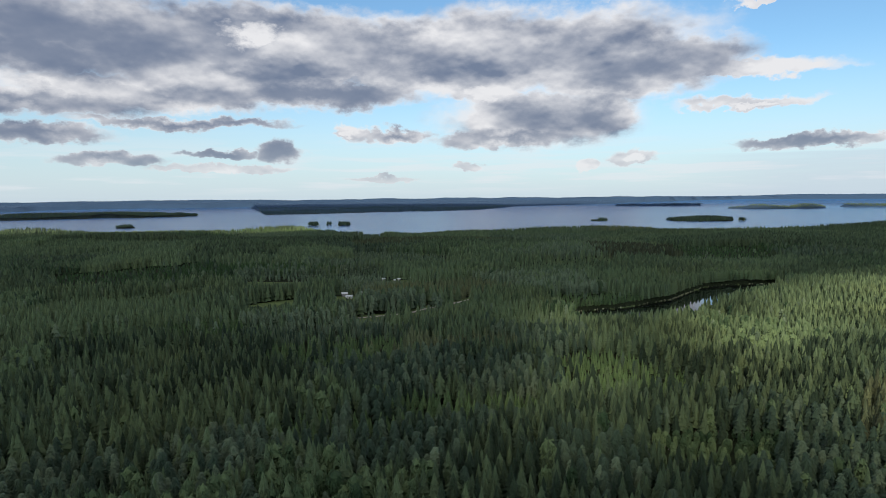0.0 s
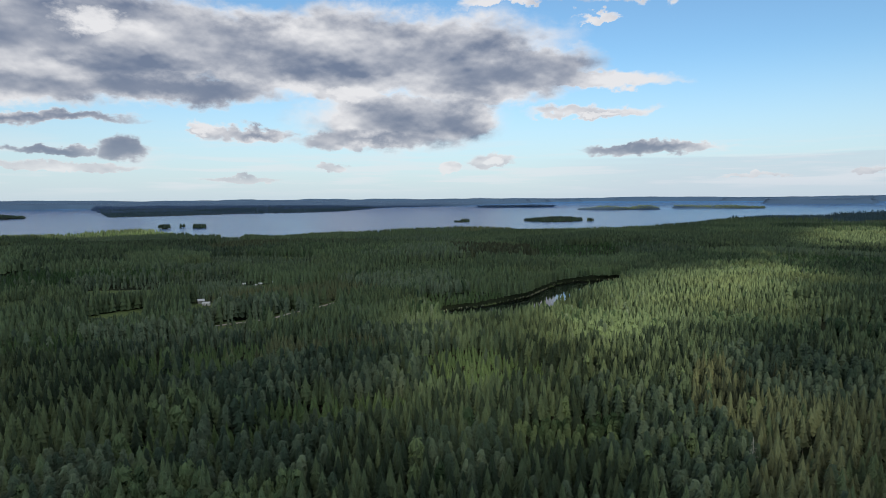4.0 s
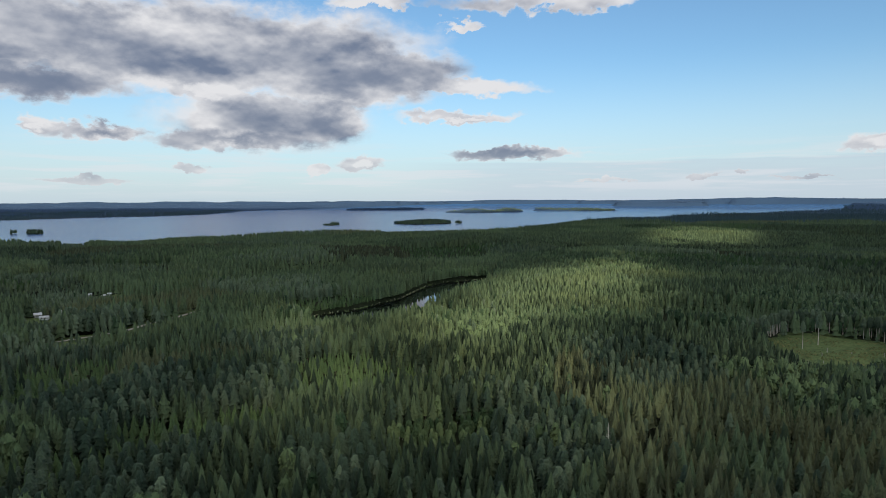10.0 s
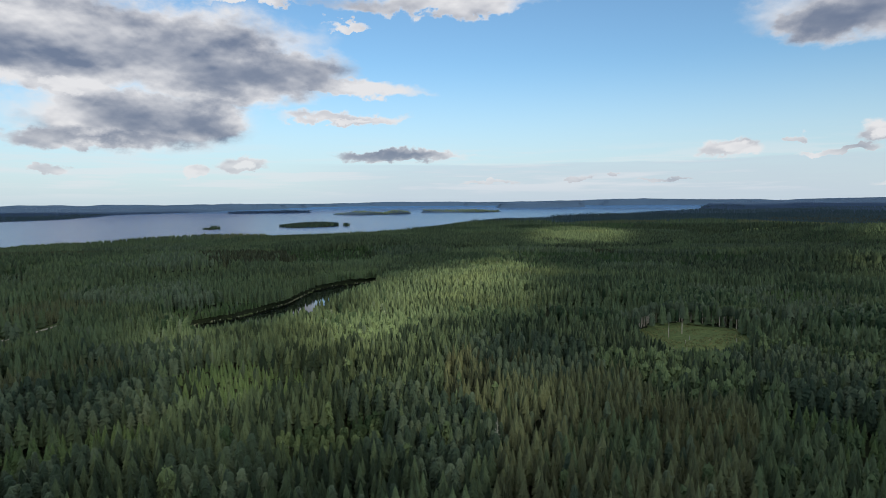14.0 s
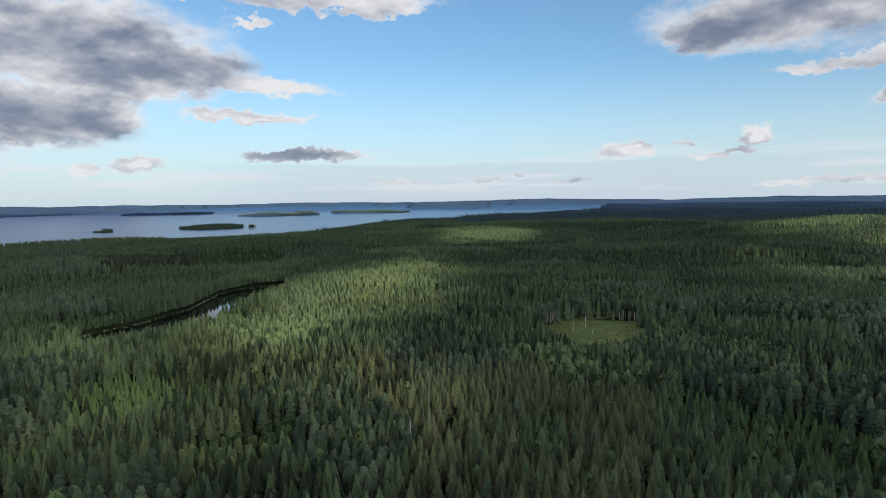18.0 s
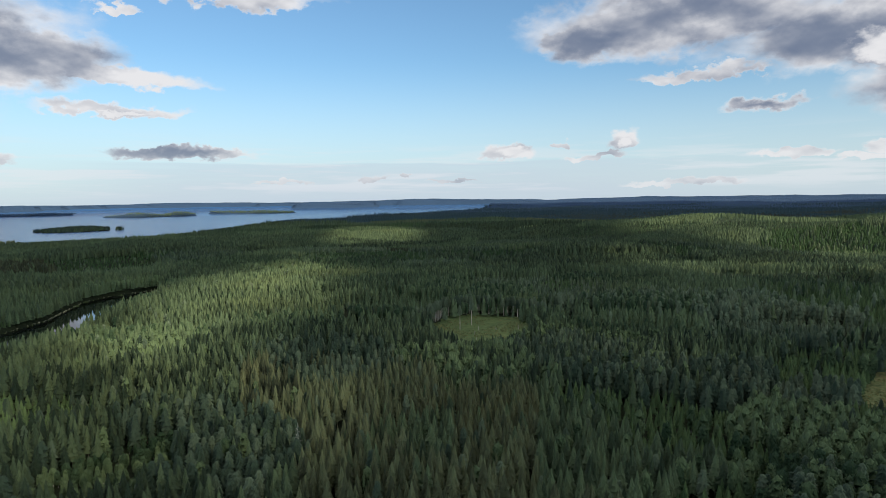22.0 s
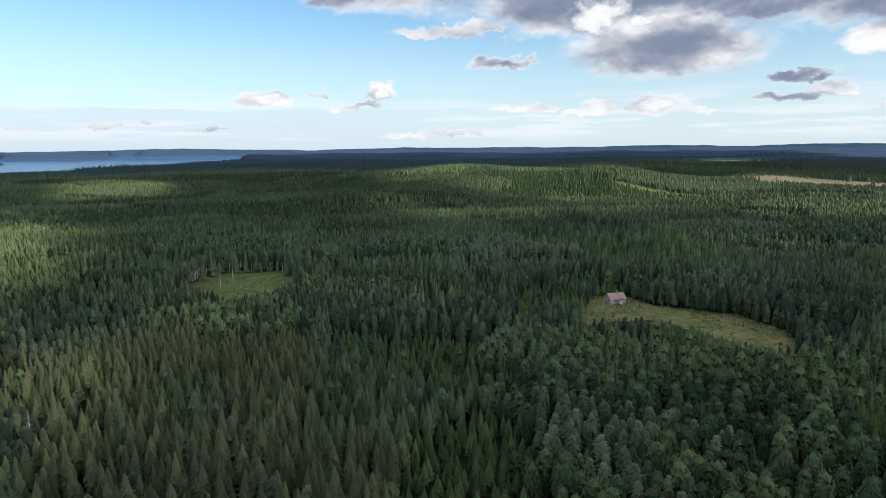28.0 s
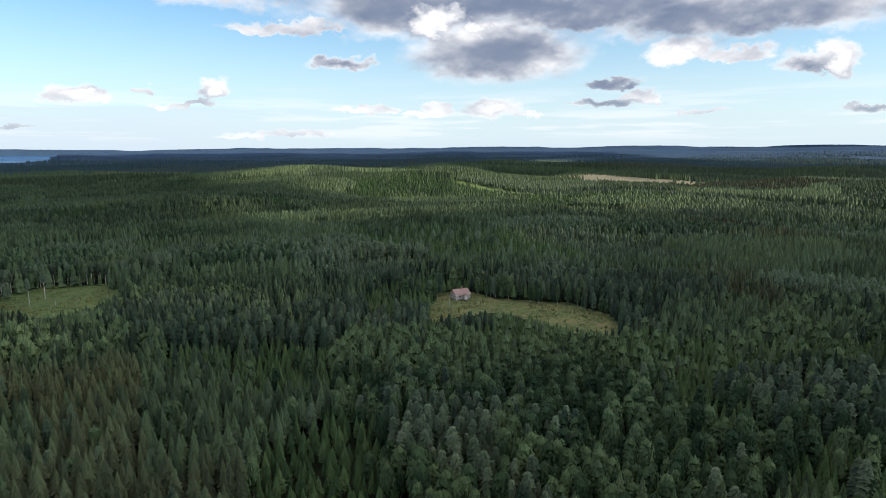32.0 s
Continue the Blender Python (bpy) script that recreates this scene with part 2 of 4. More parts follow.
BARK = plain("grey_brown_bark", (0.06, 0.05, 0.04, 1), (0.16, 0.13, 0.1, 1), 3.0)
PALE_BARK = plain("pale_bark", (0.4, 0.34, 0.29, 1), (0.6, 0.52, 0.45, 1), 3.0)
WHITE_BARK = plain("birch_bark", (0.3, 0.29, 0.27, 1), (0.62, 0.6, 0.57, 1), 2.0)
DIRT = plain("gravel", (0.3, 0.27, 0.22, 1), (0.45, 0.41, 0.35, 1), 1.0, 0.95)


def ground_material():
    """Forest floor, with grass, dry meadow and felled ground where the woods open, and haze painted blue far off."""
    mat, n, bsdf = material("ground", 0.95, 0.1)
    place = n.add("ShaderNodeNewGeometry").outputs["Position"]
    fine, tuft, broad = (n.noise(place, k, 5.0, 0.65).outputs[0] for k in (0.9, 0.28, 0.05))
    speck = n.math("ADD", n.math("MULTIPLY", fine, 0.6), n.math("MULTIPLY", tuft, 0.6))

    def two(a, b, value, lo, hi):
        return n.mix(n.ramp(value, lo, hi), a, b)

    moss = two((0.01, 0.014, 0.007, 1), (0.026, 0.034, 0.015, 1), speck, 0.4, 0.8)
    grass = two((0.055, 0.09, 0.033, 1), (0.15, 0.19, 0.07, 1), speck, 0.42, 0.78)
    dry = two((0.07, 0.095, 0.036, 1), (0.2, 0.21, 0.088, 1), speck, 0.42, 0.78)
    dry = n.mix(n.ramp(n.math("ADD", broad, n.math("MULTIPLY", tuft, 0.35)), 0.66, 0.9), dry, (0.22, 0.18, 0.085, 1))
    felled = two((0.1, 0.095, 0.062, 1), (0.25, 0.22, 0.16, 1), speck, 0.4, 0.8)
    colour = moss
    # the first, blue colour is far haze put into the ground
    for name, other in (("hazed", (0.035, 0.065, 0.12, 1)), ("grass", grass), ("meadow", dry), ("slash", felled)):
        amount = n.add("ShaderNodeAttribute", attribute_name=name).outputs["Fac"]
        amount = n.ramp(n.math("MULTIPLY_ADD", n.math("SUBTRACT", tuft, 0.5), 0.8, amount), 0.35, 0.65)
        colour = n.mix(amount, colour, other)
    n.wire(colour, bsdf.inputs["Base Color"])
    bump = n.add("ShaderNodeBump")
    bump.inputs["Strength"].default_value, bump.inputs["Distance"].default_value = 0.8, 0.4
    n.wire(speck, bump.inputs["Height"])
    n.wire(bump.outputs[0], bsdf.inputs["Normal"])
    return mat


GROUND = ground_material()
TUFT = foliage("grass_tufts", (0.07, 0.09, 0.03, 1), (0.2, 0.19, 0.08, 1), (1.1, 0.9, 0.8, 1))
REED = foliage("reeds", (0.24, 0.24, 0.15, 1), (0.42, 0.41, 0.28, 1), (1.0, 1.0, 0.9, 1))


def water_material():
    mat, n, bsdf = material("lake_water", 0.25, 0.36)
    bsdf.inputs["Base Color"].default_value = (0.045, 0.12, 0.27, 1)
    bsdf.inputs["IOR"].default_value = 1.33
    place = n.add("ShaderNodeNewGeometry").outputs["Position"]
    node = n.add("ShaderNodeBump")
    node.inputs["Strength"].default_value, node.inputs["Distance"].default_value = 0.18, 2.0
    n.wire(n.noise(n.vec("MULTIPLY", place, (1, 1, 0)), 0.06, 4.0, 0.6).outputs[0], node.inputs["Height"])
    n.wire(node.outputs[0], bsdf.inputs["Normal"])
    return mat


def pond_material():
    mat, n, bsdf = material("pond_water", 0.03, 0.5)
    bsdf.inputs["Base Color"].default_value = (0.006, 0.008, 0.008, 1)
    bsdf.inputs["IOR"].default_value = 1.33
    return mat


WATER, POND = water_material(), pond_material()

# ---- numbers of the plan ----
RNG = np.random.default_rng(7)
TABLE = RNG.random((256, 256))


def value_noise(x, y):
    xi, yi = np.floor(x).astype(int), np.floor(y).astype(int)
    u, v = x - xi, y - yi
    u, v = u * u * (3 - 2 * u), v * v * (3 - 2 * v)
    a, b = TABLE[xi % 256, yi % 256], TABLE[(xi + 1) % 256, yi % 256]
    c, d = TABLE[xi % 256, (yi + 1) % 256], TABLE[(xi + 1) % 256, (yi + 1) % 256]
    return (a * (1 - u) + b * u) * (1 - v) + (c * (1 - u) + d * u) * v


def fbm(x, y, size, octaves=4):
    total, gain, norm = 0.0, 1.0, 0.0
    for k in range(octaves):
        total = total + gain * value_noise(x / size * 2 ** k + 17.3 * k, y / size * 2 ** k + 9.1 * k)
        norm += gain
        gain *= 0.5
    return total / norm


def polar(x, y):
    return np.degrees(np.arctan2(x, y)), np.hypot(x, y)


# shore of the big lake: bearing, distance of its near and far edge
NEAR_AZ = [-75, -60, -35, -28, -21, -13.5, -9.5, -2.3, 6, 13.7, 18.5, 23, 29.4, 32, 36, 43.6, 48.5, 52, 54.4, 57, 58.3, 61, 64, 65.5, 75]
NEAR_R = [90000, 2300, 2140, 1900, 1700, 1830, 1510, 1345, 1515, 1690, 1570, 1530, 1625, 1760, 2240, 3060, 3600, 4300, 4700, 5500, 7800, 8100, 8800, 60000, 90000]
FAR_AZ = [-60, -35, -28, -17.2, -16, -8, 0, 5, 8.7, 15, 20, 23, 38, 48, 57, 66]
FAR_R = [7000, 6900, 8000, 7500, 3850, 3950, 4200, 5000, 6200, 7700, 11000, 14000, 13000, 10500, 10500, 11500]
# islands: bearing, distance, half width in degrees, half depth in metres, rise
ISLANDS = [(-33, 4000, 7.5, 420, 14), (-25, 3750, 3.8, 150, 8), (-27.2, 2240, 0.6, 40, 2), (-11.8, 2060, 0.5, 30, 2), (-10.4, 2085, 0.25, 20, 0),
           (-9.0, 2060, 0.5, 30, 2), (14.1, 2260, 0.75, 45, 0), (22.3, 2340, 2.5, 110, 12), (25.8, 2290, 0.35, 22, 0), (27.0, 4450, 2.3, 150, 16),
           (30.4, 4600, 1.2, 150, 22), (36.0, 5000, 4.2, 150, 14), (19.0, 5900, 3.6, 220, 12), (43.5, 8200, 4.0, 260, 10)]
# openings in the woods: x, y, half sizes, turn in degrees, material
CLEARINGS = [("grass", -165, 619, 46, 5, 15), ("grass", -137, 490, 28, 5, 30), ("grass", 30, 905, 75, 16, 5), ("grass", -82, 515, 10, 7, 0),
             ("grass", -48, 634, 17, 5, 0), ("slash", 1385, -445, 190, 90, 50), ("slash", 1180, -735, 110, 50, 30), ("grass", 1130, -75, 105, 22, 45), ("grass", 930, 1185, 60, 45, -50), ("grass", 1320, 690, 60, 45, -30), ("grass", 1560, 660, 150, 80, 20),
             ("grass", 2540, 30, 120, 60, 0), ("grass", 3600, -600, 320, 120, 10)]
GLADE = [(314, 238), (321, 247), (333, 246), (347, 252), (356, 244), (367, 238), (365, 224), (372, 214), (361, 204), (352, 194), (334, 195), (312, 185), (306, 196), (297, 208), (307, 222)]
MEADOW = [(288, 10), (320, 11), (336, 9), (350, 2), (348, -13), (338, -22), (329, -42), (324, -60), (297, -79), (268, -76), (277, -54), (296, -40), (309, -24), (303, -8)]
POND_FAR = [(94, 436), (102, 460), (136, 472), (189, 508), (243, 576), (274, 592), (329, 594)]
POND_NEAR = [(340, 586), (305, 556), (268, 516), (212, 454), (172, 414), (128, 404), (98, 418)]
POND_OPEN = [(94, 440), (102, 462), (136, 474), (189, 510), (243, 578), (274, 594), (332, 596), (290, 572), (250, 543), (216, 505), (184, 476), (157, 450), (131, 440)]
ROAD = [(-60, 425), (-25, 445), (-7, 470), (7, 486), (24, 512)]
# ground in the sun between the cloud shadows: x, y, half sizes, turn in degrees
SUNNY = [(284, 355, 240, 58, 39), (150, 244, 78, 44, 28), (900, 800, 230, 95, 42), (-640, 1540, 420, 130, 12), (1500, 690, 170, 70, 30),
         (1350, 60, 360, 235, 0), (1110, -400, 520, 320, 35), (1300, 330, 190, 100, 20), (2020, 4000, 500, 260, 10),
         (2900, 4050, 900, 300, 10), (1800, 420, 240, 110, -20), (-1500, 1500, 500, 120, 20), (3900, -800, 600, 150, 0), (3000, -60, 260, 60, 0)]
# thin cloud, added as random holes in the unseen deck: the same, and the share of the sun that comes through
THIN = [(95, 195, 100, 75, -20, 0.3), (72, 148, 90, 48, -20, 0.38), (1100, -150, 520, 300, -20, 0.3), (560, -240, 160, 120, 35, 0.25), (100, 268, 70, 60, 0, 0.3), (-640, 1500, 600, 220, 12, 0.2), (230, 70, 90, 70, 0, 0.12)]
# stands: kind of tree, x, y, half sizes
STANDS = [("pine", -108, 165, 22, 26), ("pine", -67, 179, 15, 24), ("pine", -22, 279, 34, 34), ("pine", 28, 263, 24, 28), ("pine", 42, 170, 13, 17),
          ("young", -55, 320, 33, 40), ("young", -43, 203, 25, 13), ("young", 11, 225, 25, 13), ("young", -4, 220, 19, 17), ("low", 88, 191, 25, 15),
          ("low", 77, 182, 20, 15), ("birch", 205, -43, 39, 30), ("birch", 144, -53, 25, 29), ("birch", 141, -14, 18, 25), ("birch", 238, -139, 33, 18),
          ("birch", 184, 17, 17, 28), ("birch", 184, -24, 22, 30), ("pine", 272, 31, 15, 40), ("pine", 160, 1, 19, 12), ("birch", 320, 175, 20, 14)]
STANDS += [("young", 230, -152, 13, 38), ("pine", 201, 223, 30, 35), ("young", 526, 247, 31, 36), ("birch", -49, 234, 9, 16), ("young", -190, 700, 90, 40),
           ("birch", 90, 420, 30, 14), ("birch", 150, 400, 30, 12), ("birch", 240, 480, 30, 14), ("young", -600, 1630, 420, 90), ("young", -190, 1490, 160, 40), ("young", 20, 682, 48, 34), ("young", 150, 943, 60, 18),
           ("young", 612, -366, 60, 60), ("low", 535, -205, 24, 90), ("birch", 580, -195, 24, 120), ("young", 715, 430, 90, 40), ("pine", 420, 60, 60, 40), ("birch", 430, 150, 40, 40)]


def in_oval(x, y, ox, oy, rx, ry, turn=0.0, rough=0.25, size=30.0):
    c, s = math.cos(radians(turn)), math.sin(radians(turn))
    u, v = ((x - ox) * c + (y - oy) * s) / rx, (-(x - ox) * s + (y - oy) * c) / ry
    return np.hypot(u, v) + rough * (fbm(x + ox, y - oy, size, 3) - 0.5) * 2


def in_polygon(x, y, points, rough=0.0):
    if rough:
        x, y = x + rough * 2 * (fbm(x, y, 14, 3) - 0.5), y + rough * 2 * (fbm(x + 99, y, 14, 3) - 0.5)
    inside = np.zeros(np.shape(x), bool)
    for (ax, ay), (bx, by) in zip(points, points[1:] + points[:1]):
        if ay != by:
            inside ^= ((ay > y) != (by > y)) & (x < (bx - ax) * (y - ay) / (by - ay) + ax)
    return inside


def pond_mask(x, y):
    return in_polygon(x + 4 * (fbm(x, y, 20, 2) - 0.5), y + 4 * (fbm(x + 99, y, 20, 2) - 0.5), POND_FAR + POND_NEAR)


def lake_mask(x, y):
    """True on open water."""
    az, r = polar(x, y)
    ragged = 1 + 0.10 * (fbm(x, y, 260, 4) - 0.5)
    wet = (r * ragged > np.interp(az, NEAR_AZ, NEAR_R, 9e4, 9e4)) & (r * (1 + 0.25 * (fbm(x, y, 900, 4) - 0.5)) < np.interp(az, FAR_AZ, FAR_R, 0, 0))
    for a, d, wa, wd, _ in ISLANDS:
        gap = np.hypot((az - a) / wa, (r - d) / wd)
        near = gap < 1.5
        wet[near] &= gap[near] + 0.7 * (fbm(x[near], y[near], wd * 1.6, 3) - 0.5) > 1
    return wet


def line_distance(x, y, points):
    best = np.full(np.shape(x), 1e9)
    for (ax, ay), (bx, by) in zip(points, points[1:]):
        dx, dy = bx - ax, by - ay
        t = np.clip(((x - ax) * dx + (y - ay) * dy) / (dx * dx + dy * dy), 0, 1)
        best = np.minimum(best, np.hypot(x - ax - t * dx, y - ay - t * dy))
    return best


# wooded rises: bearing, distance, half width in degrees, half depth, height
HILLS = [(75, 1480, 11, 260, 30), (89, 1300, 7, 190, 14), (60, 1650, 7, 240, 16), (44, 1500, 9, 190, 12), (68, 900, 7, 130, 9), (12, 860, 11, 130, 13),
         (-20, 905, 9, 120, 10), (-2, 1130, 8, 120, 8), (-18, 2020, 6, 130, 12), (28, 1080, 8, 140, 10), (-31, 1250, 7, 140, 10), (110, 1000, 10, 130, 8),
         (124, 1250, 9, 160, 14), (98, 2300, 10, 260, 24), (117, 2500, 9, 240, 22), (80, 2600, 8, 240, 26)]


def ground_height(x, y):
    az, r = polar(x, y)
    z = 3.0 * (fbm(x, y, 140, 3) - 0.5)
    z = z + np.clip((r - 380) / 200, 0, 1) * 12 * (fbm(x + 80, y, 210, 2) - 0.5) * np.clip((line_distance(x, y, POND_FAR) - 20) / 120, 0, 1)
    for a, d, wa, wd, rise in HILLS:
        z = z + rise * np.exp(-((az - a) / wa) ** 2 - ((r - d) / wd) ** 2)
    z = z + np.clip((r - 700) / 900, 0, 1) * (40 + 40 * np.clip((az - 55) / 15, 0, 1) * np.clip((2700 - r) / 600, 0, 1)) * (fbm(x + 500, y, 620, 3) - 0.5)
    z = z + np.clip((r - 4500) / 6000, 0, 1) * (66 + 110 * (fbm(x, y + 900, 2000, 4) - 0.5))
    for a, d, wa, wd, rise in ISLANDS:
        z = z + rise * np.clip(1.3 - np.hypot((az - a) / wa, (r - d) / wd), 0, 1)
    bank = np.minimum(line_distance(x, y, POND_FAR), line_distance(x, y, POND_NEAR))
    z = np.where(bank < 45, np.clip(z, 0.2, 0.25 + 0.06 * np.maximum(bank - 6, 0)), z)
    edge = np.clip((np.interp(az, NEAR_AZ, NEAR_R, 9e4, 9e4) - r) / 250, 0, 1)
    beyond = r > np.interp(az, NEAR_AZ, NEAR_R, 9e4, 9e4)
    return np.where(beyond, np.maximum(z, 2.0), np.maximum(1.5 + (z + 0.5) * edge, np.where(r > 1100, 1.0, -2.0)))


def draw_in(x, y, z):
    """The far country beyond 2.6 km is shrunk towards the camera's eye, evenly in all three directions, to look right
    from there and so that all of it lies within 4.8 km.
    """
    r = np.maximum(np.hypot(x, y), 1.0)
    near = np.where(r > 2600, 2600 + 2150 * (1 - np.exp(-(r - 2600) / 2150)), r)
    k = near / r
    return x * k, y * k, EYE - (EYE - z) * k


def mesh_object(name, verts, faces, mats, slots=None, tone=None, smooth=False):
    """One mesh from arrays of corners and of triangles or quads."""
    me = bpy.data.meshes.new(name)
    k = faces.shape[1]
    me.vertices.add(len(verts)), me.loops.add(faces.size), me.polygons.add(len(faces))
    me.vertices.foreach_set("co", np.ascontiguousarray(verts, np.float32).ravel())
    me.loops.foreach_set("vertex_index", np.ascontiguousarray(faces, np.int32).ravel())
    me.polygons.foreach_set("loop_start", np.arange(0, faces.size, k, dtype=np.int32))
    for m in mats:
        me.materials.append(m)
    if slots is not None:
        me.polygons.foreach_set("material_index", np.ascontiguousarray(slots, np.int32))
    me.polygons.foreach_set("use_smooth", np.full(len(faces), smooth))
    if tone is not None:
        me.attributes.new("tone", "FLOAT", "POINT").data.foreach_set("value", np.ascontiguousarray(tone, np.float32))
    me.update(calc_edges=True)
    me.validate()
    return new(name, me)


def grid_faces(rows, cols, wrap=False):
    a = np.arange(rows * cols).reshape(rows, cols)
    if wrap:
        a = np.concatenate([a, a[:, :1]], 1)
    return np.stack([a[:-1, :-1], a[:-1, 1:], a[1:, 1:], a[1:, :-1]], -1).reshape(-1, 4)


# ---- ground, lake, pond ----
def open_ground(x, y):
    """True where ground or water lies open to the sky and has to show from the camera: nothing tall may stand close in
    front of it.
    """
    open_ = in_polygon(x, y, POND_OPEN) | (line_distance(x, y, ROAD) < 2.0) | in_polygon(x, y, GLADE, 3) | in_polygon(x, y, MEADOW, 3)
    for kind, ox, oy, rx, ry, turn in CLEARINGS[:5]:
        near = np.nonzero(np.hypot(x - ox, y - oy) < max(rx, ry) * 1.4)[0]
        open_[near] |= in_oval(x[near], y[near], ox, oy, rx, ry, turn) < 1.0
    return open_


def build_ground():
    view = np.arange(-42, 132.01, 0.35)
    az = np.radians(np.concatenate([view, np.arange(135, 317, 3.0)]))
    r = np.concatenate([[0.0], np.geomspace(60, 236, 22), np.geomspace(240, 720, 130), np.geomspace(735, 16500, 150)])
    R, A = np.meshgrid(r, az, indexing="ij")
    x, y = R * np.sin(A), R * np.cos(A)
    z = ground_height(x, y)
    z = np.where(lake_mask(x, y), -4.0, z)
    z = np.where(pond_mask(x, y), -2.5, z)
    # the painted haze grows with distance from the camera
    cover = {"hazed": np.clip((R - 2200) / 3600, 0, 1), "grass": np.zeros(x.shape), "meadow": np.zeros(x.shape), "slash": np.zeros(x.shape)}
    for kind, ox, oy, rx, ry, turn in CLEARINGS:
        cover[kind][in_oval(x, y, ox, oy, rx, ry, turn) < 1.5] = 1
    cover["grass"][line_distance(x, y, ROAD) < 9] = 1
    band = (R > 250) & (R < 665)
    for k in (1.012, 1.022, 1.032, 1.042):
        bx, by = x[band] * k, y[band] * k
        cover["grass"][band] = np.maximum(cover["grass"][band], open_ground(bx, by) & ~in_polygon(bx, by, MEADOW, 3))
    cover["grass"][in_polygon(336 + (x - 336) / 1.2, 219 + (y - 219) / 1.2, GLADE, 3)] = 1
    cover["meadow"][in_polygon(312 + (x - 312) / 1.12, -30 + (y + 30) / 1.12, MEADOW, 3)] = 1
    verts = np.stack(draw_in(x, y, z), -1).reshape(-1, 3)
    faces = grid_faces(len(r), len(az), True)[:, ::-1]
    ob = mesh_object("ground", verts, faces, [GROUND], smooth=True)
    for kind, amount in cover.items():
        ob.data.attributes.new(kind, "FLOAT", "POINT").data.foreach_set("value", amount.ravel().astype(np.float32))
    tagged(ob, "mossy forest floor with grassy clearings and low hills", "ground", kind="structure")


def build_lake():
    az = np.radians(np.arange(-62, 72, 0.5))
    r = np.geomspace(1150, 16500, 90)
    R, A = np.meshgrid(r, az, indexing="ij")
    x, y = R * np.sin(A), R * np.cos(A)
    # far water slopes up with the shrinking, level only from the camera
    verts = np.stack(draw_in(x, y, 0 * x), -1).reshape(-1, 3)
    tagged(mesh_object("lake_water", verts, grid_faces(len(r), len(az))[:, ::-1], [WATER], smooth=True),
           "wide calm grey-blue lake with wooded islands", "lake", kind="structure")
    xs, ys = np.meshgrid(np.linspace(80, 350, 28), np.linspace(395, 605, 22), indexing="ij")
    verts = np.stack([xs, ys, 0 * xs - 0.6], -1).reshape(-1, 3)
    faces = grid_faces(28, 22)
    tagged(mesh_object("pond_water", verts, faces[:, ::-1], [POND], smooth=True), "narrow still black forest pond", "pond", kind="structure")


build_ground()
build_lake()


# ---- trees ----
def cone_tier(rng, sides, top, bottom, r_top, r_bottom, zig=0.3, centre=(0, 0)):
    """A ragged skirt of branches: triangles from a point to a zigzag hem, every other branch short."""
    a = np.linspace(0, 2 * np.pi, sides, False) + rng.random() * 6 + (rng.random(sides) - 0.5) * 2.2 / sides
    short = 1 - zig * (0.5 + 0.7 * rng.random(sides)) * (np.arange(sides) % 2)
    hem = r_bottom * short * (1 + 0.13 * (rng.random(sides) - 0.5) * 2)
    low = bottom + (top - bottom) * (0.35 * (1 - short) + 0.14 * rng.random(sides))
    v = [(centre[0], centre[1], top)] + [(centre[0] + h * math.cos(t), centre[1] + h * math.sin(t), z) for h, t, z in zip(hem, a, low)]
    return np.array(v), np.array([(0, 1 + i, 1 + (i + 1) % sides) for i in range(sides)])


def kite(root, way, length, width, droop):
    """One branch: a flat bent spray of needles."""
    c, s = math.cos(way), math.sin(way)
    mid = 0.55 * length
    v = [root, (root[0] + c * mid - s * width, root[1] + s * mid + c * width, root[2] - droop * 0.45),
         (root[0] + c * length, root[1] + s * length, root[2] - droop), (root[0] + c * mid + s * width, root[1] + s * mid - c * width, root[2] - droop * 0.45)]
    return np.array(v), np.array([(0, 1, 2), (0, 2, 3)])


def stem(sides, radius, top, tip=0.15):
    a = np.linspace(0, 2 * np.pi, sides, False)
    v = [(radius * math.cos(t), radius * math.sin(t), 0) for t in a] + [(radius * tip * math.cos(t), radius * tip * math.sin(t), top) for t in a]
    f = []
    for i in range(sides):
        j = (i + 1) % sides
        f += [(i, j, sides + j), (i, sides + j, sides + i)]
    return np.array(v), np.array(f)


def join(pieces):
    verts, faces, count = [], [], 0
    for v, f in pieces:
        verts.append(v), faces.append(f + count)
        count += len(v)
    return np.concatenate(verts), np.concatenate(faces)


def crown_of(rng, tiers, sides, low, shape, rise, zig, wander):
    """A crown of ragged skirts, one over another, whose reach follows an outline."""
    parts = []
    for k in range(tiers):
        f = ((k + 1) / tiers) ** 1.2
        z = 1.0 - (1 - low) * f
        reach = shape(f) * (0.92 + 0.16 * rng.random())
        t = rng.random() * 6.28
        c = (reach * wander * math.cos(t), reach * wander * math.sin(t))
        parts.append(cone_tier(rng, sides, min(1.0, z + (1 - low) / tiers * rise * (0.75 + 0.5 * f) + 0.02), z, 0, reach, zig, c))
    return join(parts)


SKIRTS = ((15, 12), (8, 9), (5, 7), (2, 5), (1, 4))


def trunk_of(level, radius):
    return stem(5, radius, 0.95) if level == 0 else stem(3, radius, 0.45) if level == 1 else None


BUNCHES = (130, 42)


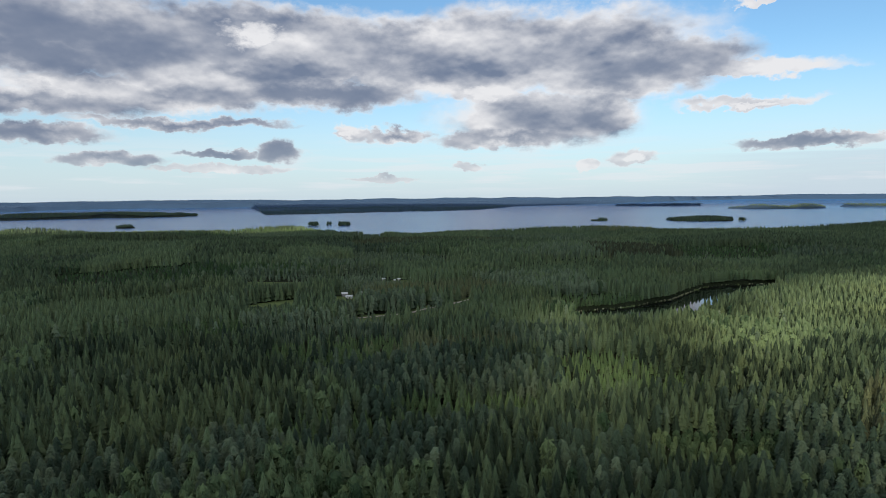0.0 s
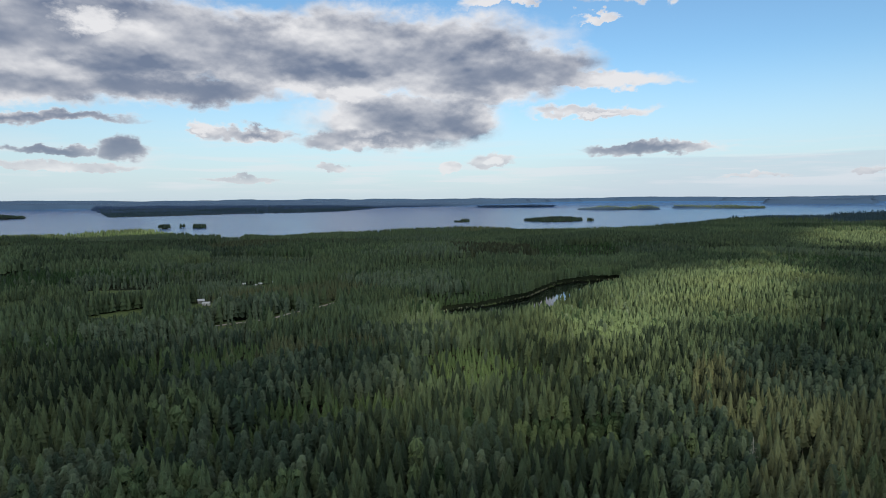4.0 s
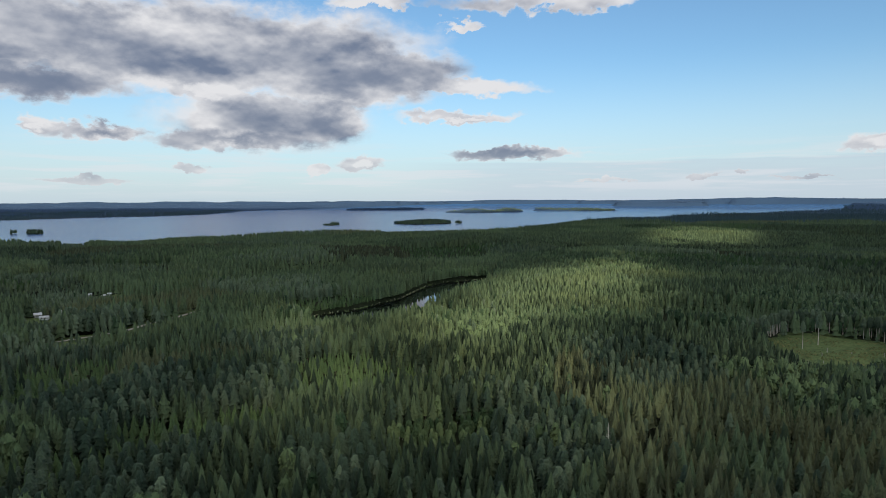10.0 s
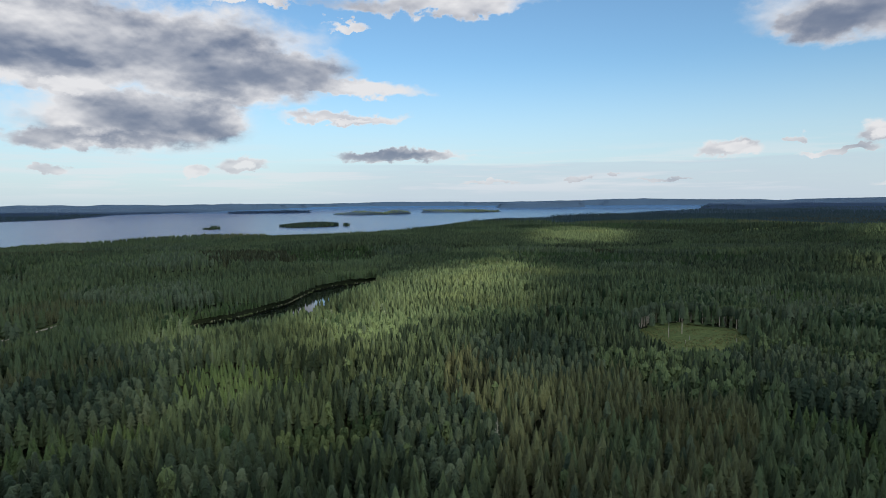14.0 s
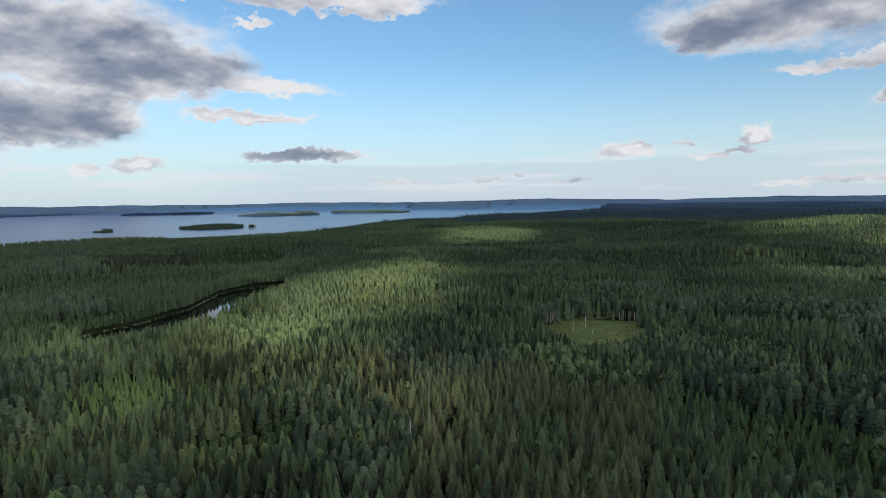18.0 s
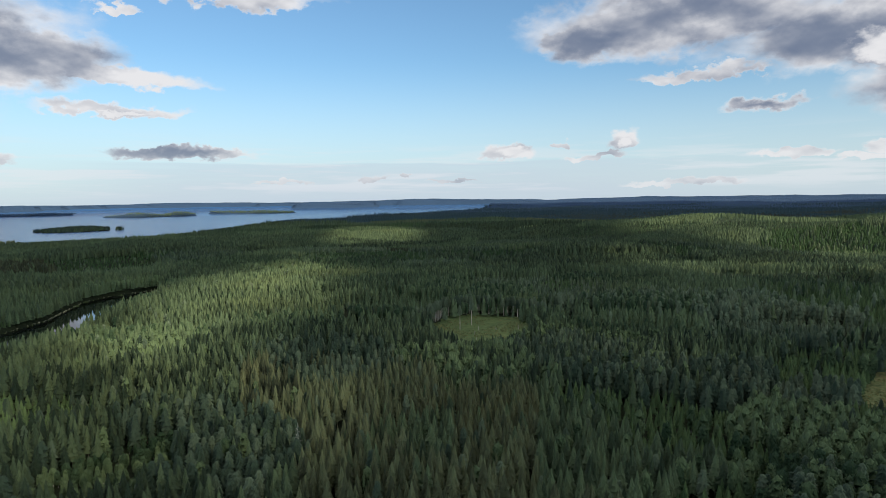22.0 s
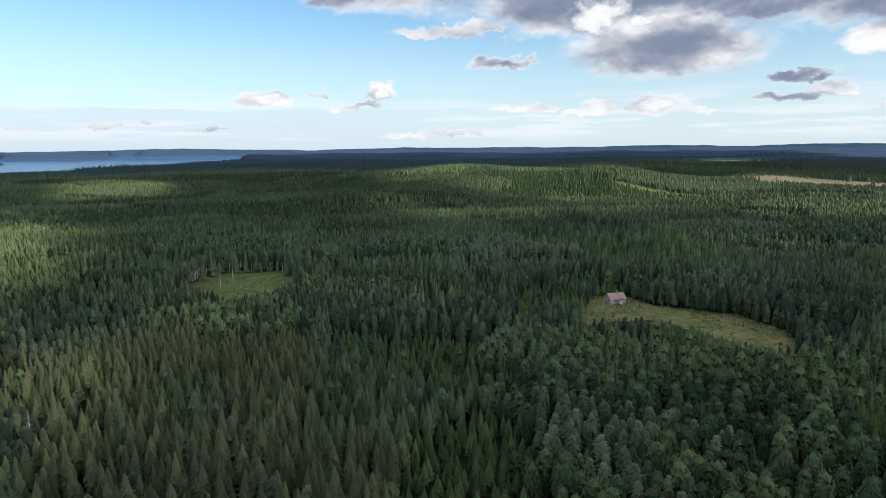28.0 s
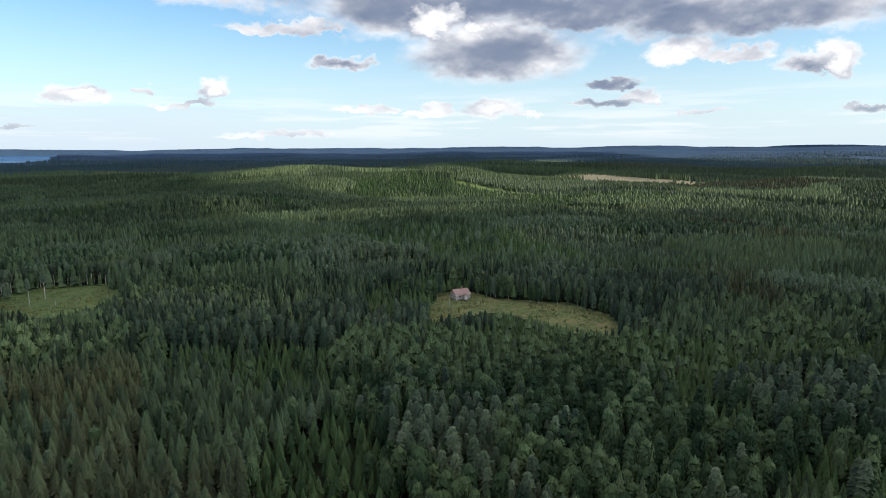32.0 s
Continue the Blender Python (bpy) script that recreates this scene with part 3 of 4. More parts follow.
def lathe(rng, rings, sides, low, outline):
    """The dense middle of a crown: a tapering uneven body closed at its top."""
    v = [(0, 0, 0.97)]
    for k in range(rings):
        f = ((k + 1) / rings) ** 1.3
        turn = rng.random() * 6
        for i in range(sides):
            t, reach = turn + 6.2832 * i / sides, outline(f) * (0.78 + 0.44 * rng.random())
            v.append((reach * math.cos(t), reach * math.sin(t), 0.96 - (0.96 - low) * f))
    f = [(0, 1 + i, 1 + (i + 1) % sides) for i in range(sides)]
    for k in range(rings - 1):
        for i in range(sides):
            a, b = 1 + k * sides + i, 1 + k * sides + (i + 1) % sides
            f += [(a, a + sides, b + sides), (a, b + sides, b)]
    return np.array(v), np.array(f)


def leafy(rng, level, low, outline, droop=1.0):
    """A rounded crown: small drooping bunches of leaves, set in a spiral round a dense middle."""
    count = BUNCHES[level]
    parts = [lathe(rng, *((5, 7), (3, 5))[level], low, lambda f: 0.8 * outline(f))]
    for k in range(count):
        f = ((k + 0.2 + 0.6 * rng.random()) / count) ** 0.72
        reach = outline(f)
        way = 2.4 * k + 1.1 * rng.random()
        far = (0.62 + 0.3 * rng.random()) * reach
        size = ((0.16, 0.26)[level] + 0.12 * rng.random()) * reach + 0.008
        top = min(1.0, 1.0 - (1 - low) * f + 0.03 * rng.random())
        parts.append(cone_tier(rng, 4, top, top - droop * size * (1.2 + 1.2 * rng.random()), 0, size, 0.3, (far * math.cos(way), far * math.sin(way))))
    return join(parts)


def spruce(rng, level, slim=0.16):
    """Crown and stem of a spruce one unit high: layered skirts of drooping branches, a cone above and a column below."""
    tiers, sides = SKIRTS[level]
    wide = slim * (1.0, 1.0, 1.08, 1.4, 1.3)[level]
    shoulder, bulge = 0.68 + 0.2 * rng.random(), 0.82 + 0.18 * rng.random()
    low = (0.24, 0.2, 0.04, 0.08, 0.08)[level]
    return crown_of(rng, tiers, sides, low, lambda f: wide * min(1.0, f / shoulder) ** bulge, (1.9, 1.8, 1.7, 1.5, 1.7)[level], (0.36, 0.36, 0.36, 0.34, 0.3)[level], 0.05), trunk_of(level, 0.012)


def pine(rng, level, crown=0.16):
    """A pine: a soft rounded cone on a bare stem."""
    blunt = 0.05 + 0.06 * rng.random()

    def outline(f):
        return 0.15 * math.sin(math.pi * min(0.5, blunt + 0.62 * f)) ** 0.95
    if level == 0:
        return crown_of(rng, 15, 12, crown, outline, 1.9, 0.4, 0.1), trunk_of(level, 0.013)
    tiers, sides = SKIRTS[level]
    return crown_of(rng, tiers, sides, crown, outline, 1.8, 0.38, 0.1), trunk_of(level, 0.013)


def birch(rng, level, wide=1.0):
    """A leafy tree: a tall rounded crown on a pale stem."""
    full = wide * (0.8 + 0.4 * rng.random())
    top = 0.05 + 0.08 * rng.random()

    def outline(f):
        return 0.148 * full * math.sin(math.pi * (top + (0.82 - top) * f)) ** 0.6
    if level < 2:
        return leafy(rng, level, 0.2, outline), trunk_of(level, 0.012)
    tiers, sides = SKIRTS[level]
    return crown_of(rng, tiers, sides, 0.18, lambda f: (0.92 if level == 2 else 1.0) * outline(f), 2.0, 0.26, 0.15), None


def young(rng, level):
    return spruce(rng, level, 0.165)


def old(rng, level):
    return spruce(rng, level, 0.146)


def low(rng, level):
    return birch(rng, level, 1.25)


MAKERS = {"spruce": (spruce, SPRUCE, BARK), "pine": (pine, PINE, BARK), "birch": (birch, BIRCH, WHITE_BARK), "young": (young, YOUNG, BARK), "low": (low, BIRCH, WHITE_BARK), "old": (old, OLD, BARK)}
KINDS = list(MAKERS)
HEIGHTS = {"spruce": (13.5, 3.2), "pine": (12.5, 2.4), "birch": (12.3, 3.0), "young": (8.5, 1.8), "low": (6.5, 1.6), "old": (13.8, 2.6)}


def parcels(x, y):
    """Forest parcels: three random numbers for the stand that each place belongs to, in uneven patches that grow with distance."""
    r = np.hypot(x, y)
    out = np.zeros((3,) + np.shape(x))
    for lo, hi, size in ((0, 420, 62.0), (420, 1000, 105.0), (1000, 2400, 210.0), (2400, 1e9, 480.0)):
        sel = np.nonzero((r >= lo) & (r < hi))[0]
        if not len(sel):
            continue
        px = x[sel] / size + 0.8 * (fbm(x[sel], y[sel], size * 0.6, 3) - 0.5)
        py = y[sel] / size + 0.8 * (fbm(x[sel] + 777, y[sel], size * 0.6, 3) - 0.5)
        ix, iy = np.floor(px).astype(int), np.floor(py).astype(int)
        best, bi, bj = np.full(len(sel), 9.0), ix.copy(), iy.copy()
        for i in (-1, 0, 1):
            for j in (-1, 0, 1):
                cx, cy = ix + i, iy + j
                d = np.hypot(cx + TABLE[cx % 256, cy % 256] - px, cy + TABLE[(cx + 91) % 256, (cy + 17) % 256] - py)
                hit = d < best
                best, bi, bj = np.where(hit, d, best), np.where(hit, cx, bi), np.where(hit, cy, bj)
        for k in range(3):
            out[k, sel] = TABLE[(bi + 40 + 31 * k) % 256, (bj + 77 * k + 5) % 256]
    return out


def choose_kind(x, y):
    """The kind of tree at each place: parcels of mixed or nearly pure stands."""
    tall, sort, _ = parcels(x, y)
    mix = RNG.random(x.shape)
    az, r = polar(x, y)
    leafy = np.clip((az - 60) / 40, 0, 1) * np.clip((420 - r) / 200, 0, 1)
    brown = np.clip(1 - np.abs(az - 58) / 26, 0, 1) * np.clip((400 - r) / 120, 0, 1)
    kind = np.zeros(x.shape, int)
    kind[(sort > 0.86) & (mix < 0.9)] = 3
    kind[(sort < 0.24) & (mix < 0.75)] = 1
    kind[(sort > 0.24) & (sort < 0.34 + 0.3 * leafy) & (mix < 0.55)] = 2
    kind[(sort > 0.42) & (sort < 0.49 + 0.36 * brown) & (mix < 0.9)] = 5
    kind[mix > 0.985 - 0.2 * leafy] = 2
    kind[(mix > 0.92) & (mix < 0.95)] = 1
    for name, ox, oy, rx, ry in STANDS:
        kind[(in_oval(x, y, ox, oy, rx, ry, 0, 0.5, 20) < 1) & (RNG.random(x.shape) < (0.62 if name == "birch" else 0.85))] = KINDS.index(name)
    return kind


HUTS = [(-84, 522), (-78, 509), (-72, 528), (-101, 523), (-97, 529), (-92, 506), (-62, 641), (-50, 628), (-46, 636), (-33, 640)]
PALE_EDGE = [(312, 242), (319, 250), (347, 257), (371, 243), (377, 207), (373, 192)]
RIDES = [[(128, 140), (150, 158), (172, 173)], [(280, 287), (318, 325)]]


def plant(r0, r1, spacing, grow=0.0, sink=0.0):
    """Places of trees between two distances, on a jittered net, clear of water, openings and the road."""
    if grow:
        rows, r = [], r0
        while r < r1:
            step = r * grow
            n = int(np.radians(172) * r / step)
            a = np.radians(-42 + 172 * (np.arange(n) + RNG.random(n)) / n)
            rr = r + step * RNG.random(n)
            rows.append(np.stack([rr * np.sin(a), rr * np.cos(a)], -1))
            r += step
        p = np.concatenate(rows)
    else:
        g = np.arange(-r1, r1, spacing)
        x, y = np.meshgrid(g, g)
        p = np.stack([x.ravel(), y.ravel()], -1) + (RNG.random((x.size, 2)) - 0.5) * spacing * 0.85
    az, r = polar(p[:, 0], p[:, 1])
    p = p[(r >= r0) & (r < r1) & (az > -42) & (az < 131)]
    x, y = p.T
    keep = ~lake_mask(x, y) & ~pond_mask(x, y) & (line_distance(x, y, ROAD) > 4) 
    for hx, hy in HUTS:
        keep &= np.hypot(x - hx, y - hy) > 4.2
    keep &= line_distance(x, y, PALE_EDGE) > 3.9
    keep &= (line_distance(x, y, RIDES[0]) > 2.2) & (line_distance(x, y, RIDES[1]) > 2.4)
    keep &= ~in_polygon(x, y, GLADE, 3) & ~in_polygon(x, y, MEADOW, 3)
    for k, (kind, ox, oy, rx, ry, turn) in enumerate(CLEARINGS):
        keep &= (in_oval(x, y, ox, oy, rx, ry, turn) > 1) | (RNG.random(len(x)) < (0.06 if kind == "slash" else 0.0))
    return p[keep]


def plant_islands():
    """Close-set trees on each island."""
    rows = []
    for a, d, wa, wd, _ in ISLANDS:
        across, step = d * math.radians(wa), max(4.0, d * 0.0026)
        n = int(4 * across * wd / step ** 2)
        u, v = RNG.uniform(-1.2, 1.2, (2, n))
        az, r = np.radians(a + u * wa), d + v * wd
        rows.append(np.stack([r * np.sin(az), r * np.cos(az)], -1))
    p = np.concatenate(rows)
    return p[~lake_mask(p[:, 0], p[:, 1])]


def tree_sizes(x, y, kind):
    """Heights, cut to the camera's sight line in front of openings. Trees too small to count are left out (0)."""
    base = np.array([HEIGHTS[k][0] for k in KINDS])[kind]
    vary = np.array([HEIGHTS[k][1] for k in KINDS])[kind]
    r = np.hypot(x, y)
    stand = parcels(x, y)[0]
    age = np.where(stand < 0.22, -0.42, 0.42 * (stand - 0.5)) * np.clip((r - 180) / 260, 0.25, 1)
    spread = np.where(r < 400, 0.42, 0.34)
    h = 0.88 * (base + 0.5 * vary) * (1 + age) * (1.12 - spread + spread * RNG.random(len(x)) ** 0.7)
    close = np.nonzero(np.hypot(x, y) < 665)[0]
    if len(close):
        cx, cy, top = x[close], y[close], h[close]
        z = ground_height(cx, cy)
        reach = 0.6 + 3.2 * RNG.random(len(close)) ** 3
        # cap tops below the line from the eye to open ground behind
        for k in np.linspace(1.012, 1.32, 20)[::-1]:
            shut = open_ground(cx * k, cy * k)
            top = np.where(shut, np.minimum(top, EYE * (1 - 1 / k) - z + reach), top)
        low_bank = line_distance(cx, cy, POND_FAR) < 30
        h[close] = np.where(low_bank, np.minimum(top, 10.5 + 1.5 * (cx % 1)), top)
    return np.where(h < 1.4, 0, h)


def forest(name, label, p, level, sink=0.0, tint=None):
    """Woods too many to count: trees joined into one mesh for each kind, far ones shrunk to fit the camera's view."""
    x, y = p.T
    kinds, ground = choose_kind(x, y), ground_height(x, y)
    sizes = tree_sizes(x, y, kinds)
    shade = np.clip(0.52 + (1.1, 1.05, 0.9, 0.6, 0.4)[level] * (RNG.random(len(x)) - 0.5) + 0.6 * (parcels(x, y)[2] - 0.5), 0, 1)
    for k, kind in enumerate(KINDS):
        maker, leaf, bark = MAKERS[kind]
        leaf = tint or leaf
        variants = 6 if level < 3 else 4
        V, F, S, T, count = [], [], [], [], 0
        pick = RNG.integers(0, variants, len(x))
        for v in range(variants):
            rng = np.random.default_rng(100 * k + v)
            crown, trunk = maker(rng, level)
            verts, faces = crown
            slots = np.zeros(len(faces), int)
            if trunk is not None:
                slots = np.concatenate([slots, np.ones(len(trunk[1]), int)])
                verts, faces = join([crown, trunk])
            sel = np.nonzero((kinds == k) & (pick == v) & (sizes > 0))[0]
            if not len(sel):
                continue
            h, t = sizes[sel], RNG.random(len(sel)) * 6.28
            h = h * (1, 1, 0.95, 0.85, 0.8)[level]
            w = h * (0.85 + 0.4 * RNG.random(len(sel))) * (1, 1, 1.05, 1.2, 1.7)[level]
            c, s = np.cos(t) * w, np.sin(t) * w
            vx = verts[None, :, 0] * c[:, None] - verts[None, :, 1] * s[:, None] + x[sel, None]
            vy = verts[None, :, 0] * s[:, None] + verts[None, :, 1] * c[:, None] + y[sel, None]
            vz = verts[None, :, 2] * (h[:, None] + sink) + ground[sel, None] - sink
            # beyond 2.6 km each tree shrinks towards the camera's eye
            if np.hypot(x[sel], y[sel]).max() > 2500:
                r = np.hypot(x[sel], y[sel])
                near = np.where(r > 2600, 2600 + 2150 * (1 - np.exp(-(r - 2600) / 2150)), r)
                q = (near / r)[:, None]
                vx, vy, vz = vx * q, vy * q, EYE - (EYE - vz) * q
            V.append(np.stack([vx, vy, vz], -1).reshape(-1, 3))
            F.append((faces[None] + (count + np.arange(len(sel)) * len(verts))[:, None, None]).reshape(-1, 3))
            S.append(np.tile(slots, len(sel)))
            T.append(np.repeat(shade[sel], len(verts)))
            count += len(sel) * len(verts)
        if V:
            ob = mesh_object(f"{name}_{kind}", np.concatenate(V), np.concatenate(F), [leaf, bark], np.concatenate(S), np.concatenate(T))
            words = {"spruce": "dark green spruce", "pine": "blue-green pine", "birch": "leafy birch", "young": "bright green young spruce", "low": "low young birch", "old": "tall brownish spruce"}[kind]
            tagged(ob, f"{words} {label}", "forest", kind="stuff")


LABELS = {"spruce": "dark green spruce with layered drooping branches", "pine": "pale blue-green pine with upturned branches",
          "birch": "leafy birch with a white trunk", "young": "bright green young spruce", "low": "low bushy young birch",
          "old": "tall old spruce with a brownish cone-laden top"}


def near_trees(p, limit=230):
    """The nearest trees, each a thing with trunk and crown."""
    x, y = p.T
    kinds, ground = choose_kind(x, y), ground_height(x, y)
    sizes = tree_sizes(x, y, kinds)
    order = [i for i in np.argsort(np.hypot(x, y)) if sizes[i] > 0]
    left = np.ones(len(x), bool)
    for k, kind in enumerate(KINDS):
        maker, leaf, bark = MAKERS[kind]
        models = []
        for v in range(6):
            rng = np.random.default_rng(100 * k + v)
            (cv, cf), (tv, tf) = maker(rng, 0)
            tree = new({"young": "young_spruce", "low": "young_birch", "old": "old_spruce"}.get(kind, kind + "_tree"))
            trunk = mesh_object("trunk", tv, tf, [bark])
            crown = mesh_object("crown", cv, cf, [leaf], tone=np.full(len(cv), 0.5))
            trunk.parent = crown.parent = tree
            tagged(tree, LABELS[kind], "tree", group="trees of the near forest")
            models.append([tree, False])
        chosen = [i for i in order if kinds[i] == k][:limit]
        for i in chosen:
            model = models[int(RNG.integers(6))]
            h, w = sizes[i], sizes[i] * (0.85 + 0.4 * RNG.random())
            m = Matrix.LocRotScale((x[i], y[i], ground[i] - 0.1), Euler((0, 0, RNG.random() * 6.28)), (w, w, h))
            left[i] = False
            if model[1]:
                made = copy_thing(model[0], m)
                made.matrix_basis = m
            else:
                model[0].matrix_basis, model[1] = m, True
        for tree, used in models:
            if not used:
                for o in list(tree.children_recursive) + [tree]:
                    bpy.data.objects.remove(o)
    return p[left]


near = plant(105, 215, 3.5)
rest = near_trees(near)
forest("near_woods", "trees covering the flat land", rest, 0)
forest("middle_woods", "trees in dense mixed forest", plant(215, 380, 3.6), 1)
forest("open_woods", "trees in mixed forest round clearings", plant(380, 650, 4.0), 2)
forest("wide_woods", "trees in forest stretching away", plant(650, 1400, 4.9), 3)
forest("far_woods", "trees in far forest and on islands", plant(1400, 2300, 0, 0.0048), 4, 3.0)
steps = np.arange(0, 1, 0.03)
bank = np.concatenate([np.stack([ax + (bx - ax) * steps - (by - ay) * 0.02 + RNG.uniform(-2, 1, 34) + (ay - by) / math.hypot(bx - ax, by - ay) * 2,
                                 ay + (by - ay) * steps + (bx - ax) / math.hypot(bx - ax, by - ay) * 2 + RNG.uniform(-1, 3, 34)], -1) for (ax, ay), (bx, by) in zip(POND_FAR, POND_FAR[1:])])
forest("bank_woods", "trees along a pond's bank", bank[~pond_mask(*bank.T)], 2)
isles = plant_islands()
far = np.hypot(*isles.T) > 5400
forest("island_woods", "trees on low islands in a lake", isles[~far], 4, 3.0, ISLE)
forest("far_island_woods", "trees on far islands in a lake, tinted blue as haze", isles[far], 4, 3.0, HAZE_BLUE)
# the last two belts carry their haze in the needle colour
forest("distant_woods", "trees in distant forest and on islands", plant(2300, 6000, 0, 0.006), 4, 3.0, HAZED_SPRUCE)
forest("horizon_woods", "trees along the horizon, tinted blue as haze", plant(6000, 15000, 0, 0.008), 4, 3.0, HAZE_BLUE)


# ---- small buildings, road, poles, single trees ----
def box(x, y, z, sx, sy, sz):
    """A block standing on z."""
    v = np.array([(x + i * sx / 2, y + j * sy / 2, z + k * sz) for k in (0, 1) for j in (-1, 1) for i in (-1, 1)], float)
    f = np.array([(0, 2, 3, 1), (4, 5, 7, 6), (0, 1, 5, 4), (2, 6, 7, 3), (0, 4, 6, 2), (1, 3, 7, 5)])
    return v, f


def part(name, shape, mat, parent, label=""):
    v, f = shape
    ob = mesh_object(name, v, f, [mat])
    ob.parent = parent
    return tagged(ob, label)


def slab(points, thick):
    """A flat plate over four corners, with thickness."""
    p = np.array(points, float)
    nrm = np.cross(p[1] - p[0], p[2] - p[0])
    nrm = nrm / np.linalg.norm(nrm) * thick
    v = np.concatenate([p, p + nrm])
    return v, np.array([(3, 2, 1, 0), (4, 5, 6, 7), (0, 1, 5, 4), (1, 2, 6, 5), (2, 3, 7, 6), (3, 0, 4, 7)])


def gable(x, half, low, high, thick):
    """The upper end wall under a pitched roof."""
    v = np.array([(x - thick / 2, -half, low), (x - thick / 2, half, low), (x - thick / 2, 0, high), (x + thick / 2, -half, low), (x + thick / 2, half, low), (x + thick / 2, 0, high)], float)
    return v, np.array([(0, 2, 1), (3, 4, 5), (0, 1, 4), (0, 4, 3), (1, 2, 5), (1, 5, 4), (2, 0, 3), (2, 3, 5)])


def house(name, place, turn, long, deep, wall_h, ridge, wall_mat, roof_mat, label, category, chimney=False, porch=False, windows=2):
    """A small gabled building. Its long side looks along -y before the turn."""
    home = new(name)
    tagged(home, label, category)
    part("foundation", box(0, 0, -0.6, long + 0.1, deep + 0.1, 0.75), STONE, home)
    for s in (-1, 1):
        part("wall", box(0, s * (deep / 2 - 0.08), 0.15, long, 0.16, wall_h - 0.15), wall_mat, home)
        part("wall", box(s * (long / 2 - 0.08), 0, 0.15, 0.16, deep - 0.32, wall_h - 0.15), wall_mat, home)
        part("gable", gable(s * (long / 2 - 0.09), deep / 2 - 0.02, wall_h, ridge - 0.06, 0.16), wall_mat, home)
        e, o = long / 2 + 0.35, deep / 2 + 0.4
        drop = wall_h - 0.4 * (ridge - wall_h) / (deep / 2)
        corners = [(-e, 0, ridge), (-e, s * o, drop), (e, s * o, drop), (e, 0, ridge)]
        part("roof", slab(corners[::s], 0.1), roof_mat, home)
        part("eaves_board", box(0, s * (o + 0.02), drop - 0.12, 2 * e, 0.05, 0.16), TRIM, home)
    for k in range(windows):
        x = (k - (windows - 1) / 2) * long / max(windows, 1) * 0.9
        win = part("window", box(x, -deep / 2 - 0.01, 1.0, 1.0, 0.1, 1.15), TRIM, home, "white-framed window")
        part("pane", box(x - 0.22, -deep / 2 - 0.065, 1.08, 0.38, 0.02, 0.98), PANE, win)
        part("pane", box(x + 0.22, -deep / 2 - 0.065, 1.08, 0.38, 0.02, 0.98), PANE, win)
        win2 = part("window", box(-long / 2 - 0.01, (k - 0.5) * deep * 0.45, 1.0, 0.1, 0.9, 1.15), TRIM, home, "white-framed window")
        part("pane", box(-long / 2 - 0.065, (k - 0.5) * deep * 0.45, 1.08, 0.02, 0.7, 0.98), PANE, win2)
    if chimney:
        stack = part("chimney", box(long * 0.12, 0.1, ridge - 0.5, 0.7, 0.7, 1.5), BRICK, home, "weathered brick chimney")
        part("cap", box(long * 0.12, 0.1, ridge + 1.0, 0.84, 0.84, 0.1), STONE, stack)
    if porch:
        part("porch_wall", box(long * 0.1, -deep / 2 - 0.95, 0.1, 2.4, 1.9, 2.3), wall_mat, home)
        for s in (-1, 1):
            corners = [(long * 0.1, -deep / 2 - 2.2, 3.2), (long * 0.1 + s * 1.5, -deep / 2 - 2.2, 2.35), (long * 0.1 + s * 1.5, -deep / 2 + 0.6, 2.35), (long * 0.1, -deep / 2 + 0.6, 3.2)]
            part("porch_roof", slab(corners[::s], 0.09), roof_mat, home)
        door = part("door", box(long * 0.1, -deep / 2 - 1.93, 0.15, 0.95, 0.08, 2.0), TRIM, home, "pale painted door")
        part("handle", box(long * 0.1 + 0.36, -deep / 2 - 2.0, 1.1, 0.12, 0.06, 0.04), STEEL, door)
        part("step", box(long * 0.1, -deep / 2 - 2.3, -0.3, 1.5, 0.6, 0.42), STONE, home)
    home.matrix_basis = pose(*place, 0, 0, turn)
    return home


STONE = plain("grey_stone", (0.22, 0.21, 0.2, 1), (0.36, 0.35, 0.33, 1), 2.0)
OLD_WALL = plain("faded_red_boards", (0.44, 0.35, 0.32, 1), (0.58, 0.48, 0.44, 1), 1.2)
OLD_ROOF = plain("faded_red_roof", (0.34, 0.2, 0.18, 1), (0.46, 0.3, 0.27, 1), 0.8)
GREY_WALL = plain("grey_boards", (0.2, 0.19, 0.18, 1), (0.34, 0.33, 0.31, 1), 1.0)
WHITE_WALL = plain("white_boards", (0.6, 0.6, 0.58, 1), (0.78, 0.78, 0.76, 1), 1.0)
TIN = plain("pale_tin_roof", (0.5, 0.52, 0.54, 1), (0.72, 0.73, 0.74, 1), 0.7, 0.5)
TRIM = plain("pale_paint", (0.6, 0.58, 0.54, 1), (0.75, 0.73, 0.69, 1), 2.0)
BRICK = plain("chimney_brick", (0.24, 0.12, 0.09, 1), (0.36, 0.2, 0.15, 1), 3.0)
STEEL = plain("steel", (0.4, 0.4, 0.4, 1), (0.5, 0.5, 0.5, 1), 5.0, 0.4)
PANE = plain("window_glass", (0.02, 0.025, 0.03, 1), (0.03, 0.035, 0.04, 1), 1.0, 0.05, 0.0, 0.5)
POLE_WOOD = plain("grey_pole_wood", (0.3, 0.28, 0.25, 1), (0.46, 0.43, 0.39, 1), 2.0)


def level_at(x, y):
    return float(ground_height(np.array([float(x)]), np.array([float(y)]))[0])


house("farmhouse", (339, -5, level_at(339, -5) + 0.4), -62, 9.0, 6.8, 2.9, 5.3, OLD_WALL, OLD_ROOF,
      "abandoned farmhouse with faded red walls and roof at a meadow's edge", "house", True, True)
